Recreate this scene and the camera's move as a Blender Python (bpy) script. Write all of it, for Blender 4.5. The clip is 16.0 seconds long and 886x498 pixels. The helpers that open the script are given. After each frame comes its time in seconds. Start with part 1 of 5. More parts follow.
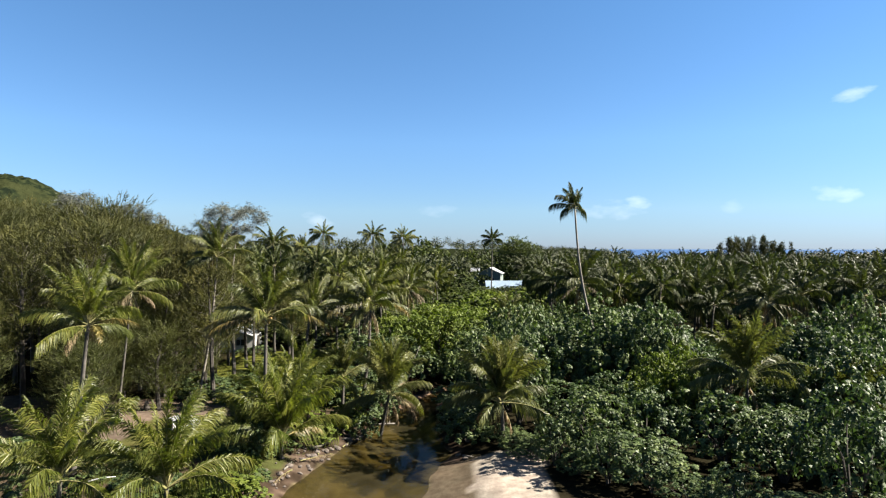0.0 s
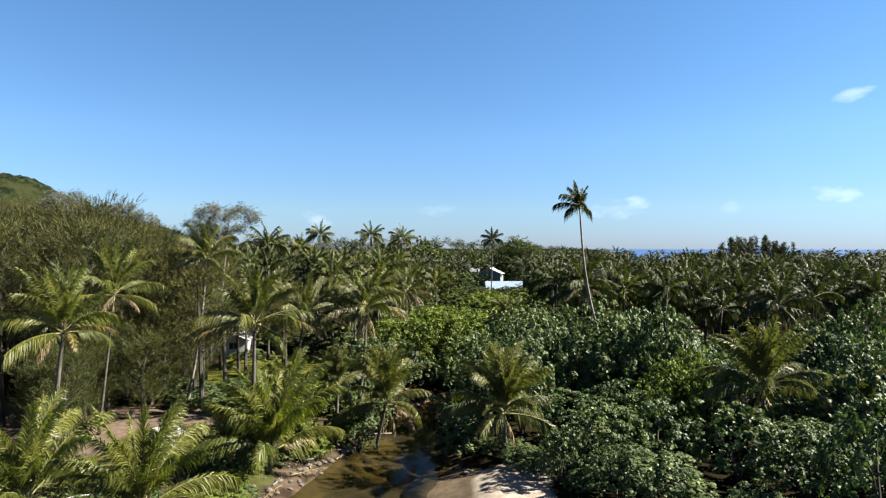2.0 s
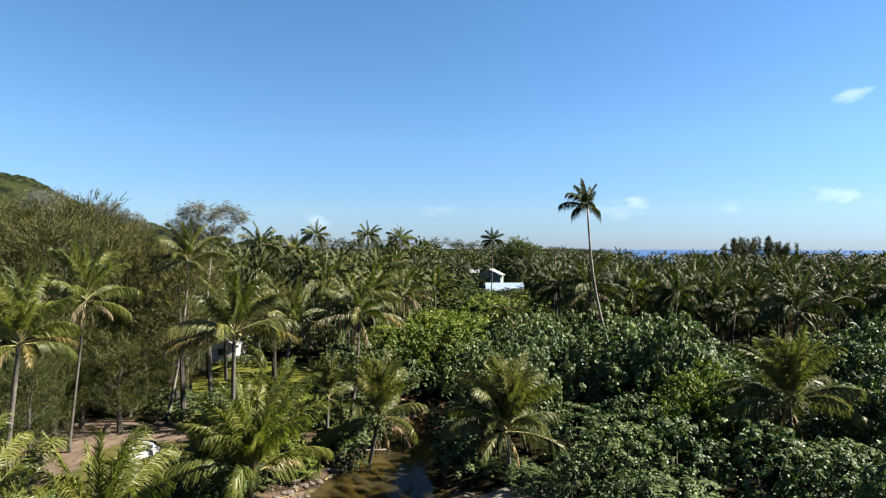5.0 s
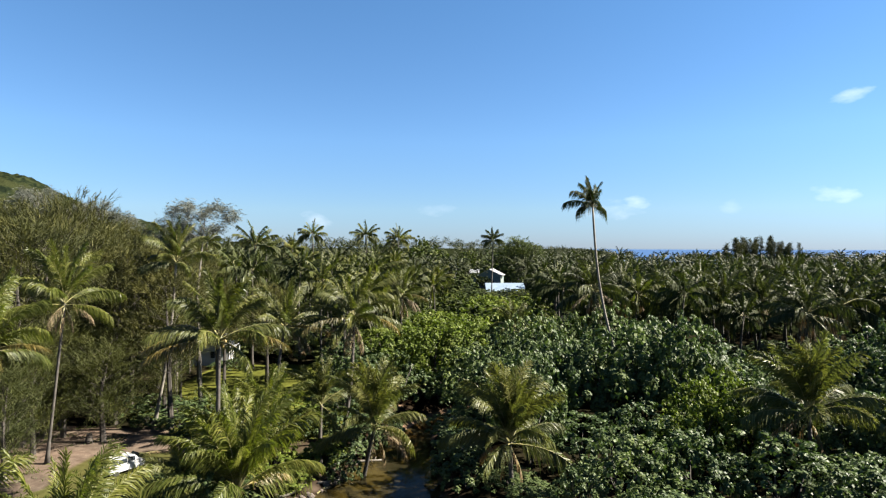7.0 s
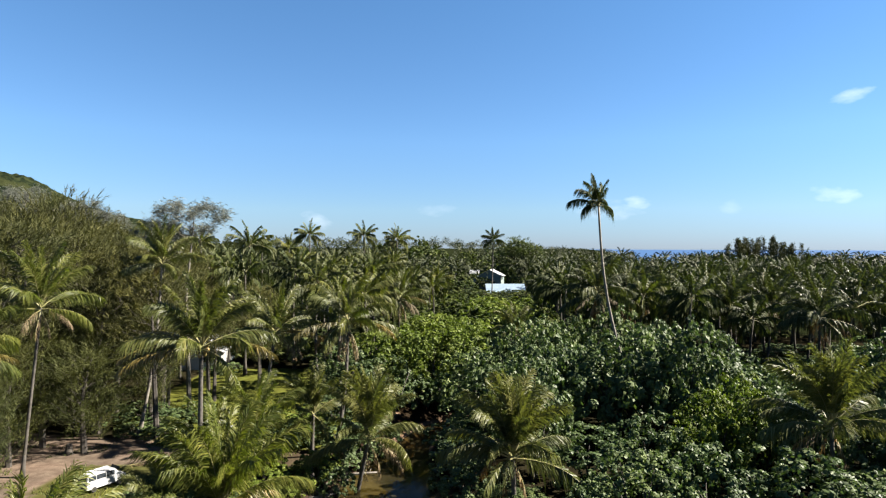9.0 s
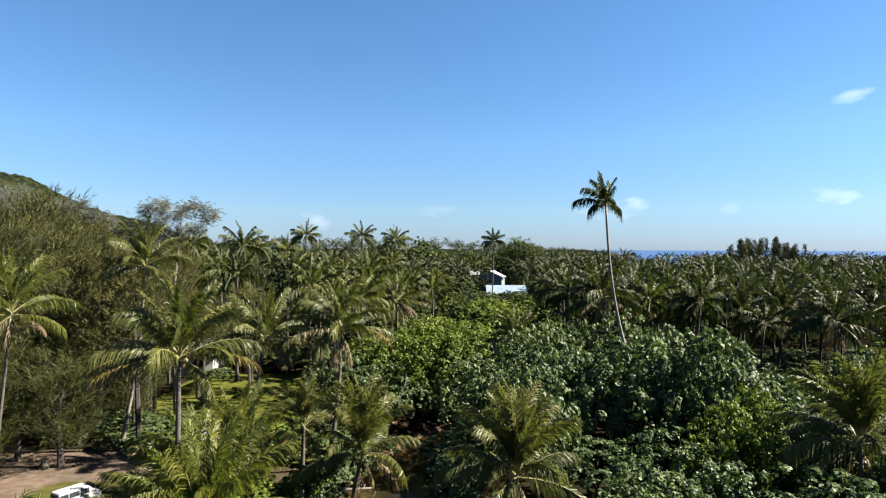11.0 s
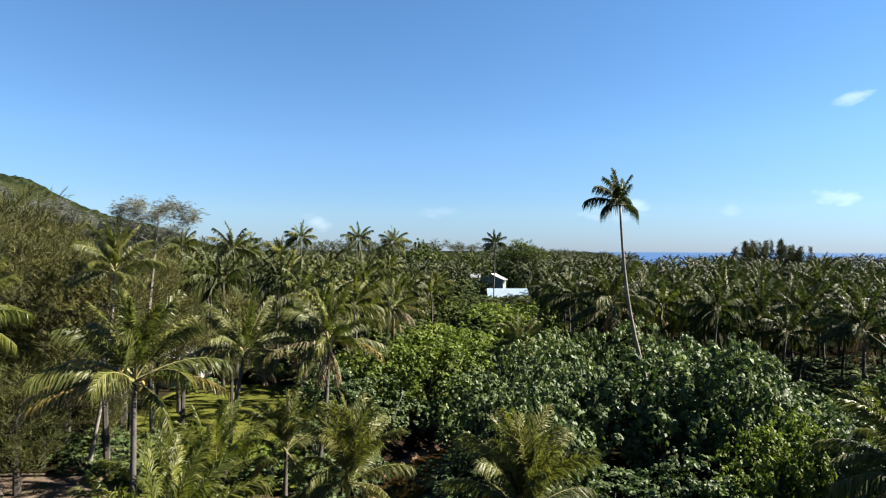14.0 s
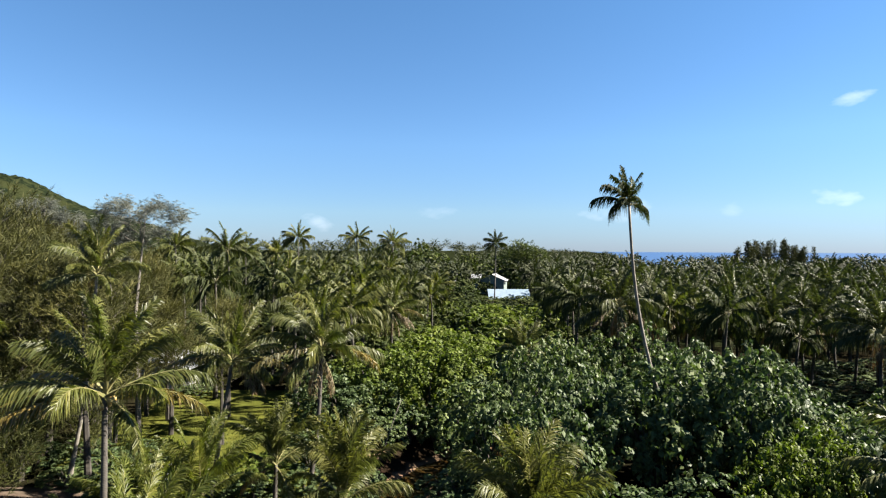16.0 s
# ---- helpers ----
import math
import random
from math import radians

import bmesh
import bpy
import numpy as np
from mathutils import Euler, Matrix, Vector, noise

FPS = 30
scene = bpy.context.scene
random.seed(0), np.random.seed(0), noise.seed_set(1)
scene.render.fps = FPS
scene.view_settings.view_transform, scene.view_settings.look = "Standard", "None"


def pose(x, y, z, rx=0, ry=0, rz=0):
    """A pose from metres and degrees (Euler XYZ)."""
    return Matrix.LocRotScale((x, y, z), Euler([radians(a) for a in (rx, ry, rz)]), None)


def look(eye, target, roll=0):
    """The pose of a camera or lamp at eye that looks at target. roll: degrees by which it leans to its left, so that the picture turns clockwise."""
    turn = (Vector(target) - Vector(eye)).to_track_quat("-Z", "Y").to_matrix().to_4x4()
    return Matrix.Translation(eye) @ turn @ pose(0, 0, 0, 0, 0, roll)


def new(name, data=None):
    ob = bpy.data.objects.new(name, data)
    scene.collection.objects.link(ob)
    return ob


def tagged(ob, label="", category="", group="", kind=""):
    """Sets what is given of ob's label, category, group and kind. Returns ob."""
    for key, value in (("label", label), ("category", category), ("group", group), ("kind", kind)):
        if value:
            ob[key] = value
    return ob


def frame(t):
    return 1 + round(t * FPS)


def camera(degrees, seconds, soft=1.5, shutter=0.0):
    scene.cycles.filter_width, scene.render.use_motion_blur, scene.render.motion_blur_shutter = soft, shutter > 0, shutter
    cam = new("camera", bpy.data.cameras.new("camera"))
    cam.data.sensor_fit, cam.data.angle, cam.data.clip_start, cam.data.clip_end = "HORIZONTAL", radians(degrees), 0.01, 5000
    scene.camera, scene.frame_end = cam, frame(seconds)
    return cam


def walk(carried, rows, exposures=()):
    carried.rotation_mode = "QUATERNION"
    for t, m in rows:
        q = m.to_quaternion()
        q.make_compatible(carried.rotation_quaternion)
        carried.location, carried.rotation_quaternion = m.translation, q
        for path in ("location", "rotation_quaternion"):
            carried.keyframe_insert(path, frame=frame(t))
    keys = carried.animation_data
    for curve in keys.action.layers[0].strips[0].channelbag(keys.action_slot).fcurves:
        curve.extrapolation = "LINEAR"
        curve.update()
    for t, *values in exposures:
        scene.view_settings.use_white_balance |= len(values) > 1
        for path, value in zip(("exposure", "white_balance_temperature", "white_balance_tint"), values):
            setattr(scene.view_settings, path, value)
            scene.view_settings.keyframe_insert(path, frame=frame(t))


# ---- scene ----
cam = camera(73.0, 16.0, soft=1.22)
# seconds, x, y, z, yaw, pitch, roll
ROWS = [
    (0.0, 0.286, -0.355, 18.968, 0.061, -0.198, -0.050),
    (0.5, 0.286, 0.341, 19.017, 0.047, -0.203, -0.062),
    (1.0, 0.289, 1.062, 19.063, 0.034, -0.207, -0.073),
    (1.5, 0.295, 1.795, 19.106, 0.022, -0.225, -0.084),
    (2.0, 0.304, 2.532, 19.145, 0.010, -0.235, -0.095),
    (2.5, 0.315, 3.265, 19.182, -0.000, -0.229, -0.105),
    (3.0, 0.329, 3.990, 19.216, -0.010, -0.215, -0.116),
    (3.5, 0.345, 4.703, 19.248, -0.019, -0.200, -0.126),
    (4.0, 0.363, 5.402, 19.278, -0.027, -0.184, -0.135),
    (6.5, 0.478, 8.740, 19.403, -0.053, -0.262, -0.180),
    (7.0, 0.505, 9.394, 19.425, -0.056, -0.255, -0.189),
    (7.5, 0.533, 10.054, 19.446, -0.058, -0.256, -0.197),
    (8.0, 0.561, 10.721, 19.466, -0.059, -0.255, -0.204),
    (8.5, 0.590, 11.401, 19.487, -0.059, -0.246, -0.212),
    (9.0, 0.620, 12.097, 19.507, -0.058, -0.244, -0.219),
    (11.5, 0.766, 15.865, 19.618, -0.041, -0.175, -0.252),
    (12.0, 0.795, 16.671, 19.644, -0.035, -0.168, -0.258),
    (12.5, 0.822, 17.485, 19.671, -0.028, -0.167, -0.263),
    (13.0, 0.848, 18.300, 19.700, -0.020, -0.151, -0.269),
    (13.5, 0.873, 19.104, 19.731, -0.011, -0.104, -0.274),
    (14.0, 0.897, 19.885, 19.764, -0.002, -0.011, -0.278),
    (14.5, 0.919, 20.628, 19.799, 0.009, -0.022, -0.283),
    (15.0, 0.940, 21.314, 19.837, 0.020, -0.031, -0.287),
    (15.5, 0.959, 21.921, 19.878, 0.032, -0.025, -0.291),
    (16.0, 0.976, 22.425, 19.923, 0.045, -0.033, -0.295),
]
walk(cam, [(t, pose(x, y, z, 90 + pitch, roll, yaw)) for t, x, y, z, yaw, pitch, roll in ROWS])

# ---- world and sun ----
SUN_ELEV, SUN_AZ = radians(39), radians(88)  # azimuth clockwise from +y


def build_world():
    w = bpy.data.worlds.new("world")
    scene.world = w
    w.use_nodes = True
    nt = w.node_tree
    n, l = nt.nodes, nt.links
    n.clear()
    out, bg, sky = n.new("ShaderNodeOutputWorld"), n.new("ShaderNodeBackground"), n.new("ShaderNodeTexSky")
    sky.sky_type, sky.sun_disc = "NISHITA", False
    sky.sun_elevation, sky.sun_rotation = SUN_ELEV, SUN_AZ
    sky.altitude, sky.air_density, sky.dust_density, sky.ozone_density = 1200, 1.0, 0.0, 5.0
    bg.inputs["Strength"].default_value = 0.0202
    tc = n.new("ShaderNodeTexCoord")
    sep = n.new("ShaderNodeSeparateXYZ")
    l.new(tc.outputs["Generated"], sep.inputs[0])

    def math_node(op, a, b=0.0):
        m = n.new("ShaderNodeMath")
        m.operation = op
        for i, v in enumerate((a, b)):
            if isinstance(v, (int, float)):
                m.inputs[i].default_value = v
            else:
                l.new(v, m.inputs[i])
        return m.outputs[0]

    u = math_node("DIVIDE", sep.outputs[0], math_node("MAXIMUM", sep.outputs[1], 0.05))
    v = math_node("DIVIDE", sep.outputs[2], math_node("MAXIMUM", sep.outputs[1], 0.05))
    nz = n.new("ShaderNodeTexNoise")
    nz.inputs["Scale"].default_value, nz.inputs["Detail"].default_value = 38, 6
    mp = n.new("ShaderNodeMapping")
    mp.inputs["Scale"].default_value = (1, 1, 2.2)
    l.new(tc.outputs["Generated"], mp.inputs[0])
    l.new(mp.outputs[0], nz.inputs["Vector"])
    total = None
    # small fair-weather clouds: centre across, centre up, half width, half height, slant, density
    for cu, cv, hu, hv, slant, dens in CLOUDS:
        du = math_node("SUBTRACT", u, cu)
        dv = math_node("SUBTRACT", math_node("SUBTRACT", v, cv), math_node("MULTIPLY", du, slant))
        r = math_node("ADD", math_node("POWER", math_node("ABSOLUTE", math_node("DIVIDE", du, hu)), 2.0), math_node("POWER", math_node("ABSOLUTE", math_node("DIVIDE", dv, hv)), 2.0))
        a = math_node("SUBTRACT", 1.0, r)
        a = math_node("ADD", a, math_node("MULTIPLY", math_node("SUBTRACT", nz.outputs["Fac"], 0.5), 3.4))
        a = math_node("MULTIPLY", math_node("SMOOTH_MIN", math_node("MAXIMUM", math_node("MULTIPLY", a, 0.55), 0.0), 1.0), dens)
        a = math_node("MULTIPLY", a, math_node("LESS_THAN", r, 2.2))
        total = a if total is None else math_node("MAXIMUM", total, a)
    mix = n.new("ShaderNodeMix")
    mix.data_type = "RGBA"
    l.new(total, mix.inputs[0])
    tint = n.new("ShaderNodeMix")
    tint.data_type, tint.blend_type = "RGBA", "MULTIPLY"
    tint.inputs[0].default_value = 1.0
    tr = n.new("ShaderNodeValToRGB")
    while len(tr.color_ramp.elements) < 4:
        tr.color_ramp.elements.new(0.5)
    for e, (pos, c) in zip(tr.color_ramp.elements, SKY_TINT):
        e.position, e.color = pos, (*c, 1)
    l.new(math_node("MAXIMUM", sep.outputs[2], 0.0), tr.inputs[0])
    l.new(sky.outputs[0], tint.inputs[6])
    l.new(tr.outputs[0], tint.inputs[7])
    l.new(tint.outputs[2], mix.inputs[6])
    mix.inputs[7].default_value = (13.0, 13.4, 14.6, 1)
    l.new(mix.outputs[2], bg.inputs["Color"])
    l.new(bg.outputs[0], out.inputs[0])


CLOUDS = [
    (0.684, 0.255, 0.042, 0.012, 0.28, 0.28),
    (0.654, 0.089, 0.046, 0.013, 0.0, 0.25),
    (0.285, 0.062, 0.055, 0.017, 0.05, 0.15),
    (0.325, 0.074, 0.026, 0.012, 0.0, 0.25),
    (-0.210, 0.043, 0.024, 0.014, -0.2, 0.18),
    (-0.010, 0.060, 0.034, 0.010, 0.0, 0.08),
    (0.480, 0.067, 0.020, 0.012, 0.0, 0.1),
]
SKY_TINT = [(0.0, (0.47, 0.57, 0.84)), (0.06, (0.80, 0.88, 0.97)), (0.17, (0.975, 1.15, 1.24)), (0.4, (0.945, 1.26, 1.345))]
build_world()

sun = new("sun", bpy.data.lights.new("sun", "SUN"))
sun.data.energy, sun.data.angle, sun.data.color = 5.0, radians(0.5), (1.0, 0.92, 0.79)
sun.matrix_world = look((0, 0, 300), (-math.sin(SUN_AZ) * math.cos(SUN_ELEV), -math.cos(SUN_AZ) * math.cos(SUN_ELEV), 300 - math.sin(SUN_ELEV)))
scene.view_settings.exposure = 2.85


# ---- materials ----
def new_mat(name):
    m = bpy.data.materials.new(name)
    m.use_nodes = True
    nt = m.node_tree
    p = nt.nodes["Principled BSDF"]
    return m, nt, p


def ramp(nt, fac, stops):
    r = nt.nodes.new("ShaderNodeValToRGB")
    while len(r.color_ramp.elements) < len(stops):
        r.color_ramp.elements.new(0.5)
    for e, (pos, c) in zip(r.color_ramp.elements, stops):
        e.position, e.color = pos, (*c, 1)
    nt.links.new(fac, r.inputs[0])
    return r.outputs[0]


def noise_tex(nt, scale, detail=4, coord="Object", stretch=None):
    tc = nt.nodes.new("ShaderNodeTexCoord")
    t = nt.nodes.new("ShaderNodeTexNoise")
    t.inputs["Scale"].default_value, t.inputs["Detail"].default_value = scale, detail
    src = tc.outputs[coord]
    if stretch:
        mp = nt.nodes.new("ShaderNodeMapping")
        mp.inputs["Scale"].default_value = stretch
        nt.links.new(src, mp.inputs[0])
        src = mp.outputs[0]
    nt.links.new(src, t.inputs["Vector"])
    return t.outputs["Fac"]


def mix_col(nt, fac, a, b, mode="MIX"):
    m = nt.nodes.new("ShaderNodeMix")
    m.data_type, m.blend_type = "RGBA", mode
    for key, v in ((0, fac), (6, a), (7, b)):
        if isinstance(v, (int, float)):
            m.inputs[key].default_value = v
        elif isinstance(v, tuple):
            m.inputs[key].default_value = (*v, 1)
        else:
            nt.links.new(v, m.inputs[key])
    return m.outputs[2]


def bump(nt, p, height, strength=0.3, dist=0.02):
    b = nt.nodes.new("ShaderNodeBump")
    b.inputs["Strength"].default_value, b.inputs["Distance"].default_value = strength, dist
    nt.links.new(height, b.inputs["Height"])
    nt.links.new(b.outputs[0], p.inputs["Normal"])


def leaf_mat(name, stops, rough=0.45, translucent=0.3, tint=(1.2, 1.4, 0.55), per_object=0.25, big=0.25, gloss=0.5):
    """Foliage: colour by leaf, by plant and in soft patches; part of the light passes through the blade."""
    m, nt, p = new_mat(name)
    geo = nt.nodes.new("ShaderNodeNewGeometry")
    col = ramp(nt, geo.outputs["Random Per Island"], [(pos, tuple(0.48 * v for v in c)) for pos, c in stops])
    info = nt.nodes.new("ShaderNodeObjectInfo")
    shade = ramp(nt, info.outputs["Random"], [(0, (1 - per_object, 1 - per_object * 0.8, 1 - per_object)), (1, (1 + per_object, 1 + per_object * 0.7, 1.0))])
    col = mix_col(nt, 1.0, col, shade, "MULTIPLY")
    patch = ramp(nt, noise_tex(nt, big, 3), [(0.35, (0.75, 0.8, 0.8)), (0.65, (1.2, 1.15, 0.95))])
    col = mix_col(nt, 1.0, col, patch, "MULTIPLY")
    nt.links.new(col, p.inputs["Base Color"])
    p.inputs["Roughness"].default_value, p.inputs["Specular IOR Level"].default_value = rough, gloss
    tr = nt.nodes.new("ShaderNodeBsdfTranslucent")
    nt.links.new(mix_col(nt, 1.0, col, tint, "MULTIPLY"), tr.inputs["Color"])
    mx = nt.nodes.new("ShaderNodeMixShader")
    mx.inputs[0].default_value = translucent
    out = nt.nodes["Material Output"]
    nt.links.new(p.outputs[0], mx.inputs[1])
    nt.links.new(tr.outputs[0], mx.inputs[2])
    nt.links.new(mx.outputs[0], out.inputs["Surface"])
    return m


def plain_mat(name, a, b, scale=3, rough=0.7, metal=0.0, bump_s=0.0, stretch=None, detail=5):
    m, nt, p = new_mat(name)
    f = noise_tex(nt, scale, detail, "Object", stretch)
    nt.links.new(ramp(nt, f, [(0.35, tuple(0.61 * v for v in a)), (0.65, tuple(0.61 * v for v in b))]), p.inputs["Base Color"])
    p.inputs["Roughness"].default_value, p.inputs["Metallic"].default_value = rough, metal
    if bump_s:
        bump(nt, p, f, bump_s, 0.03)
    return m


MAT = {}
MAT["palm"] = leaf_mat("palm_leaf", [(0, (0.070, 0.086, 0.026)), (0.6, (0.112, 0.126, 0.038)), (1, (0.172, 0.172, 0.062))], 0.42, 0.34, gloss=0.2)
MAT["palm_mid"] = leaf_mat("inland_palm_leaf", [(0, (0.056, 0.070, 0.021)), (0.6, (0.088, 0.102, 0.031)), (1, (0.134, 0.138, 0.048))], 0.5, 0.33, gloss=0.1)
MAT["palm_young"] = leaf_mat("young_palm_leaf", [(0, (0.082, 0.106, 0.024)), (0.6, (0.134, 0.154, 0.038)), (1, (0.204, 0.208, 0.066))], 0.42, 0.42, gloss=0.22)
MAT["palm_olive"] = leaf_mat("olive_palm_leaf", [(0, (0.090, 0.104, 0.036)), (0.6, (0.134, 0.145, 0.052)), (1, (0.194, 0.194, 0.082))], 0.45, 0.36, (1.15, 1.3, 0.6), gloss=0.18)
MAT["grass"] = leaf_mat("grass_blade", [(0, (0.05, 0.075, 0.012)), (0.6, (0.08, 0.11, 0.018)), (1, (0.13, 0.14, 0.035))], 0.6, 0.3, gloss=0.2)
# two darker copies of the palm leaf: shade on these crowns is in the colour
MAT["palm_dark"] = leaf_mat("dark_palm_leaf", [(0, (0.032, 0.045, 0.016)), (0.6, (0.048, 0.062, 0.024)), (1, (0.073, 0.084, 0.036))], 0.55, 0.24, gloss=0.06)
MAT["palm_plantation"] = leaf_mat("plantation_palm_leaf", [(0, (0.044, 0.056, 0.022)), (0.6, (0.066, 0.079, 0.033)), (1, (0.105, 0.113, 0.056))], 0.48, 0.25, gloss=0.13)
# dark leaf for the far forest: shaded gaps between crowns are painted in
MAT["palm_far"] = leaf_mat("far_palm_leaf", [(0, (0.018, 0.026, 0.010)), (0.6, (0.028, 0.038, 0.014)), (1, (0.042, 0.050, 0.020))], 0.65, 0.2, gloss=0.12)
MAT["palm_dry"] = leaf_mat("dry_palm_leaf", [(0, (0.118, 0.077, 0.038)), (0.6, (0.195, 0.136, 0.071)), (1, (0.272, 0.207, 0.124))], 0.7, 0.2, (1.2, 1.0, 0.6))
# yellowing leaf, and also the colour of fronds that are brightly lit
MAT["palm_yellow"] = leaf_mat("yellowing_and_sunlit_palm_leaf", [(0, (0.113, 0.101, 0.018)), (0.6, (0.190, 0.148, 0.030)), (1, (0.261, 0.183, 0.054))], 0.5, 0.25, (1.2, 1.1, 0.5))
MAT["rachis"] = plain_mat("frond_stalk", (0.13, 0.13, 0.045), (0.25, 0.22, 0.09), 2, 0.6)
MAT["rachis_old"] = plain_mat("old_frond_stalk", (0.12, 0.11, 0.05), (0.20, 0.175, 0.09), 2, 0.6)
# blue-grey of the palest leaves stands for sky sheen, put into the colour
MAT["bush"] = leaf_mat("broad_leaf", [(0, (0.042, 0.068, 0.030)), (0.55, (0.088, 0.126, 0.056)), (1, (0.142, 0.182, 0.088))], 0.5, 0.2, (1.1, 1.4, 0.6), 0.2, gloss=0.12)
MAT["bush_bright"] = leaf_mat("bright_broad_leaf", [(0, (0.086, 0.120, 0.022)), (0.6, (0.132, 0.174, 0.033)), (1, (0.184, 0.222, 0.052))], 0.55, 0.3, (1.15, 1.35, 0.45), 0.12, gloss=0.1)
MAT["bush_far"] = leaf_mat("distant_broad_leaf", [(0, (0.040, 0.056, 0.022)), (0.55, (0.070, 0.090, 0.034)), (1, (0.110, 0.130, 0.052))], 0.65, 0.25, (1.15, 1.4, 0.55), 0.3, gloss=0.08)
MAT["needle"] = leaf_mat("casuarina_needles", [(0, (0.062, 0.067, 0.028)), (0.6, (0.080, 0.085, 0.036)), (1, (0.104, 0.106, 0.048))], 0.65, 0.36, (1.08, 1.12, 0.75), 0.25, gloss=0.1)
# lighter copy of the needles: sun on the front trees is in the colour
MAT["needle_light"] = leaf_mat("sunlit_casuarina_needles", [(0, (0.074, 0.083, 0.031)), (0.6, (0.095, 0.104, 0.041)), (1, (0.120, 0.127, 0.054))], 0.65, 0.40, (1.08, 1.15, 0.7), 0.2, gloss=0.1)
MAT["needle_dark"] = leaf_mat("dark_casuarina_needles", [(0, (0.034, 0.044, 0.021)), (0.6, (0.058, 0.070, 0.031)), (1, (0.092, 0.100, 0.048))], 0.65, 0.25, (1.15, 1.15, 0.6), 0.2, gloss=0.2)
# blue of the sky behind the open crowns is mixed into this grey
MAT["needle_grey"] = leaf_mat("grey_casuarina_needles", [(0, (0.115, 0.128, 0.128)), (0.6, (0.155, 0.170, 0.172)), (1, (0.205, 0.220, 0.225))], 0.65, 0.3, (1.1, 1.1, 0.9), 0.1, gloss=0.15)
MAT["needle_green"] = leaf_mat("green_needles", [(0, (0.06, 0.09, 0.03)), (0.6, (0.105, 0.14, 0.048)), (1, (0.16, 0.19, 0.07))], 0.65, 0.3, (1.15, 1.2, 0.6), 0.2, gloss=0.2)
MAT["bark"] = plain_mat("bark", (0.018, 0.014, 0.011), (0.048, 0.039, 0.030), 4, 0.9, 0, 0.6, (1, 1, 0.3))
MAT["coconut"] = plain_mat("coconut_husk", (0.22, 0.20, 0.05), (0.36, 0.22, 0.07), 3, 0.5)


def trunk_mat():
    m, nt, p = new_mat("palm_trunk")
    f = noise_tex(nt, 3, 5)
    tc = nt.nodes.new("ShaderNodeTexCoord")
    wv = nt.nodes.new("ShaderNodeTexWave")
    wv.bands_direction = "Z"
    wv.inputs["Scale"].default_value, wv.inputs["Distortion"].default_value = 4.0, 2.5
    nt.links.new(tc.outputs["Object"], wv.inputs["Vector"])
    # trunk tone kept dark: it carries the shadow the trunks stand in
    col = ramp(nt, f, [(0.3, (0.020, 0.017, 0.014)), (0.7, (0.050, 0.044, 0.037))])
    nt.links.new(mix_col(nt, 1.0, col, ramp(nt, wv.outputs["Fac"], [(0.0, (0.85, 0.84, 0.83)), (0.4, (1, 1, 1))]), "MULTIPLY"), p.inputs["Base Color"])
    p.inputs["Roughness"].default_value = 0.85
    bump(nt, p, wv.outputs["Fac"], 0.3, 0.02)
    return m


MAT["trunk"] = trunk_mat()
MAT["trunk_pale"] = plain_mat("pale_palm_trunk", (0.10, 0.09, 0.075), (0.20, 0.18, 0.15), 2.5, 0.9, 0, 0.4)
# darker copy of the palm trunk: shade below the crowns is in its colour
MAT["trunk_shade"] = plain_mat("shaded_palm_trunk", (0.020, 0.017, 0.013), (0.055, 0.047, 0.037), 2.5, 0.9, 0, 0.4)


def ground_mat():
    m, nt, p = new_mat("ground")
    at = nt.nodes.new("ShaderNodeAttribute")
    at.attribute_name = "zone"
    fine, coarse, grain = noise_tex(nt, 1.3, 8), noise_tex(nt, 0.25, 4), noise_tex(nt, 14, 4)
    col = mix_col(nt, 1.0, at.outputs["Color"], ramp(nt, fine, [(0.3, (0.41, 0.39, 0.38)), (0.7, (0.71, 0.71, 0.69))]), "MULTIPLY")
    col = mix_col(nt, 1.0, col, ramp(nt, coarse, [(0.3, (0.8, 0.85, 0.85)), (0.7, (1.15, 1.1, 1.1))]), "MULTIPLY")
    col = mix_col(nt, 1.0, col, ramp(nt, grain, [(0.3, (0.8, 0.8, 0.8)), (0.7, (1.15, 1.15, 1.15))]), "MULTIPLY")
    nt.links.new(col, p.inputs["Base Color"])
    p.inputs["Roughness"].default_value, p.inputs["Specular IOR Level"].default_value = 0.95, 0.0
    bump(nt, p, fine, 0.5, 0.12)
    return m


MAT["ground"] = ground_mat()


def creek_mat():
    m, nt, p = new_mat("creek_water")
    f = noise_tex(nt, 0.35, 5)
    nt.links.new(ramp(nt, f, [(0.3, (0.013, 0.0115, 0.006)), (0.7, (0.033, 0.027, 0.013))]), p.inputs["Base Color"])
    p.inputs["Roughness"].default_value, p.inputs["IOR"].default_value = 0.06, 1.33
    p.inputs["Specular IOR Level"].default_value = 0.2
    tr = nt.nodes.new("ShaderNodeBsdfTransparent")
    tr.inputs["Color"].default_value = (0.75, 0.70, 0.45, 1)
    mx = nt.nodes.new("ShaderNodeMixShader")
    mx.inputs[0].default_value = 0.5
    nt.links.new(p.outputs[0], mx.inputs[1])
    nt.links.new(tr.outputs[0], mx.inputs[2])
    nt.links.new(mx.outputs[0], nt.nodes["Material Output"].inputs["Surface"])
    bump(nt, p, noise_tex(nt, 2.2, 4), 0.2, 0.04)
    return m


MAT["creek"] = creek_mat()
MAT["ocean"] = plain_mat("ocean_water", (0.006, 0.034, 0.12), (0.011, 0.052, 0.16), 0.01, 0.35, 0, 0.2)


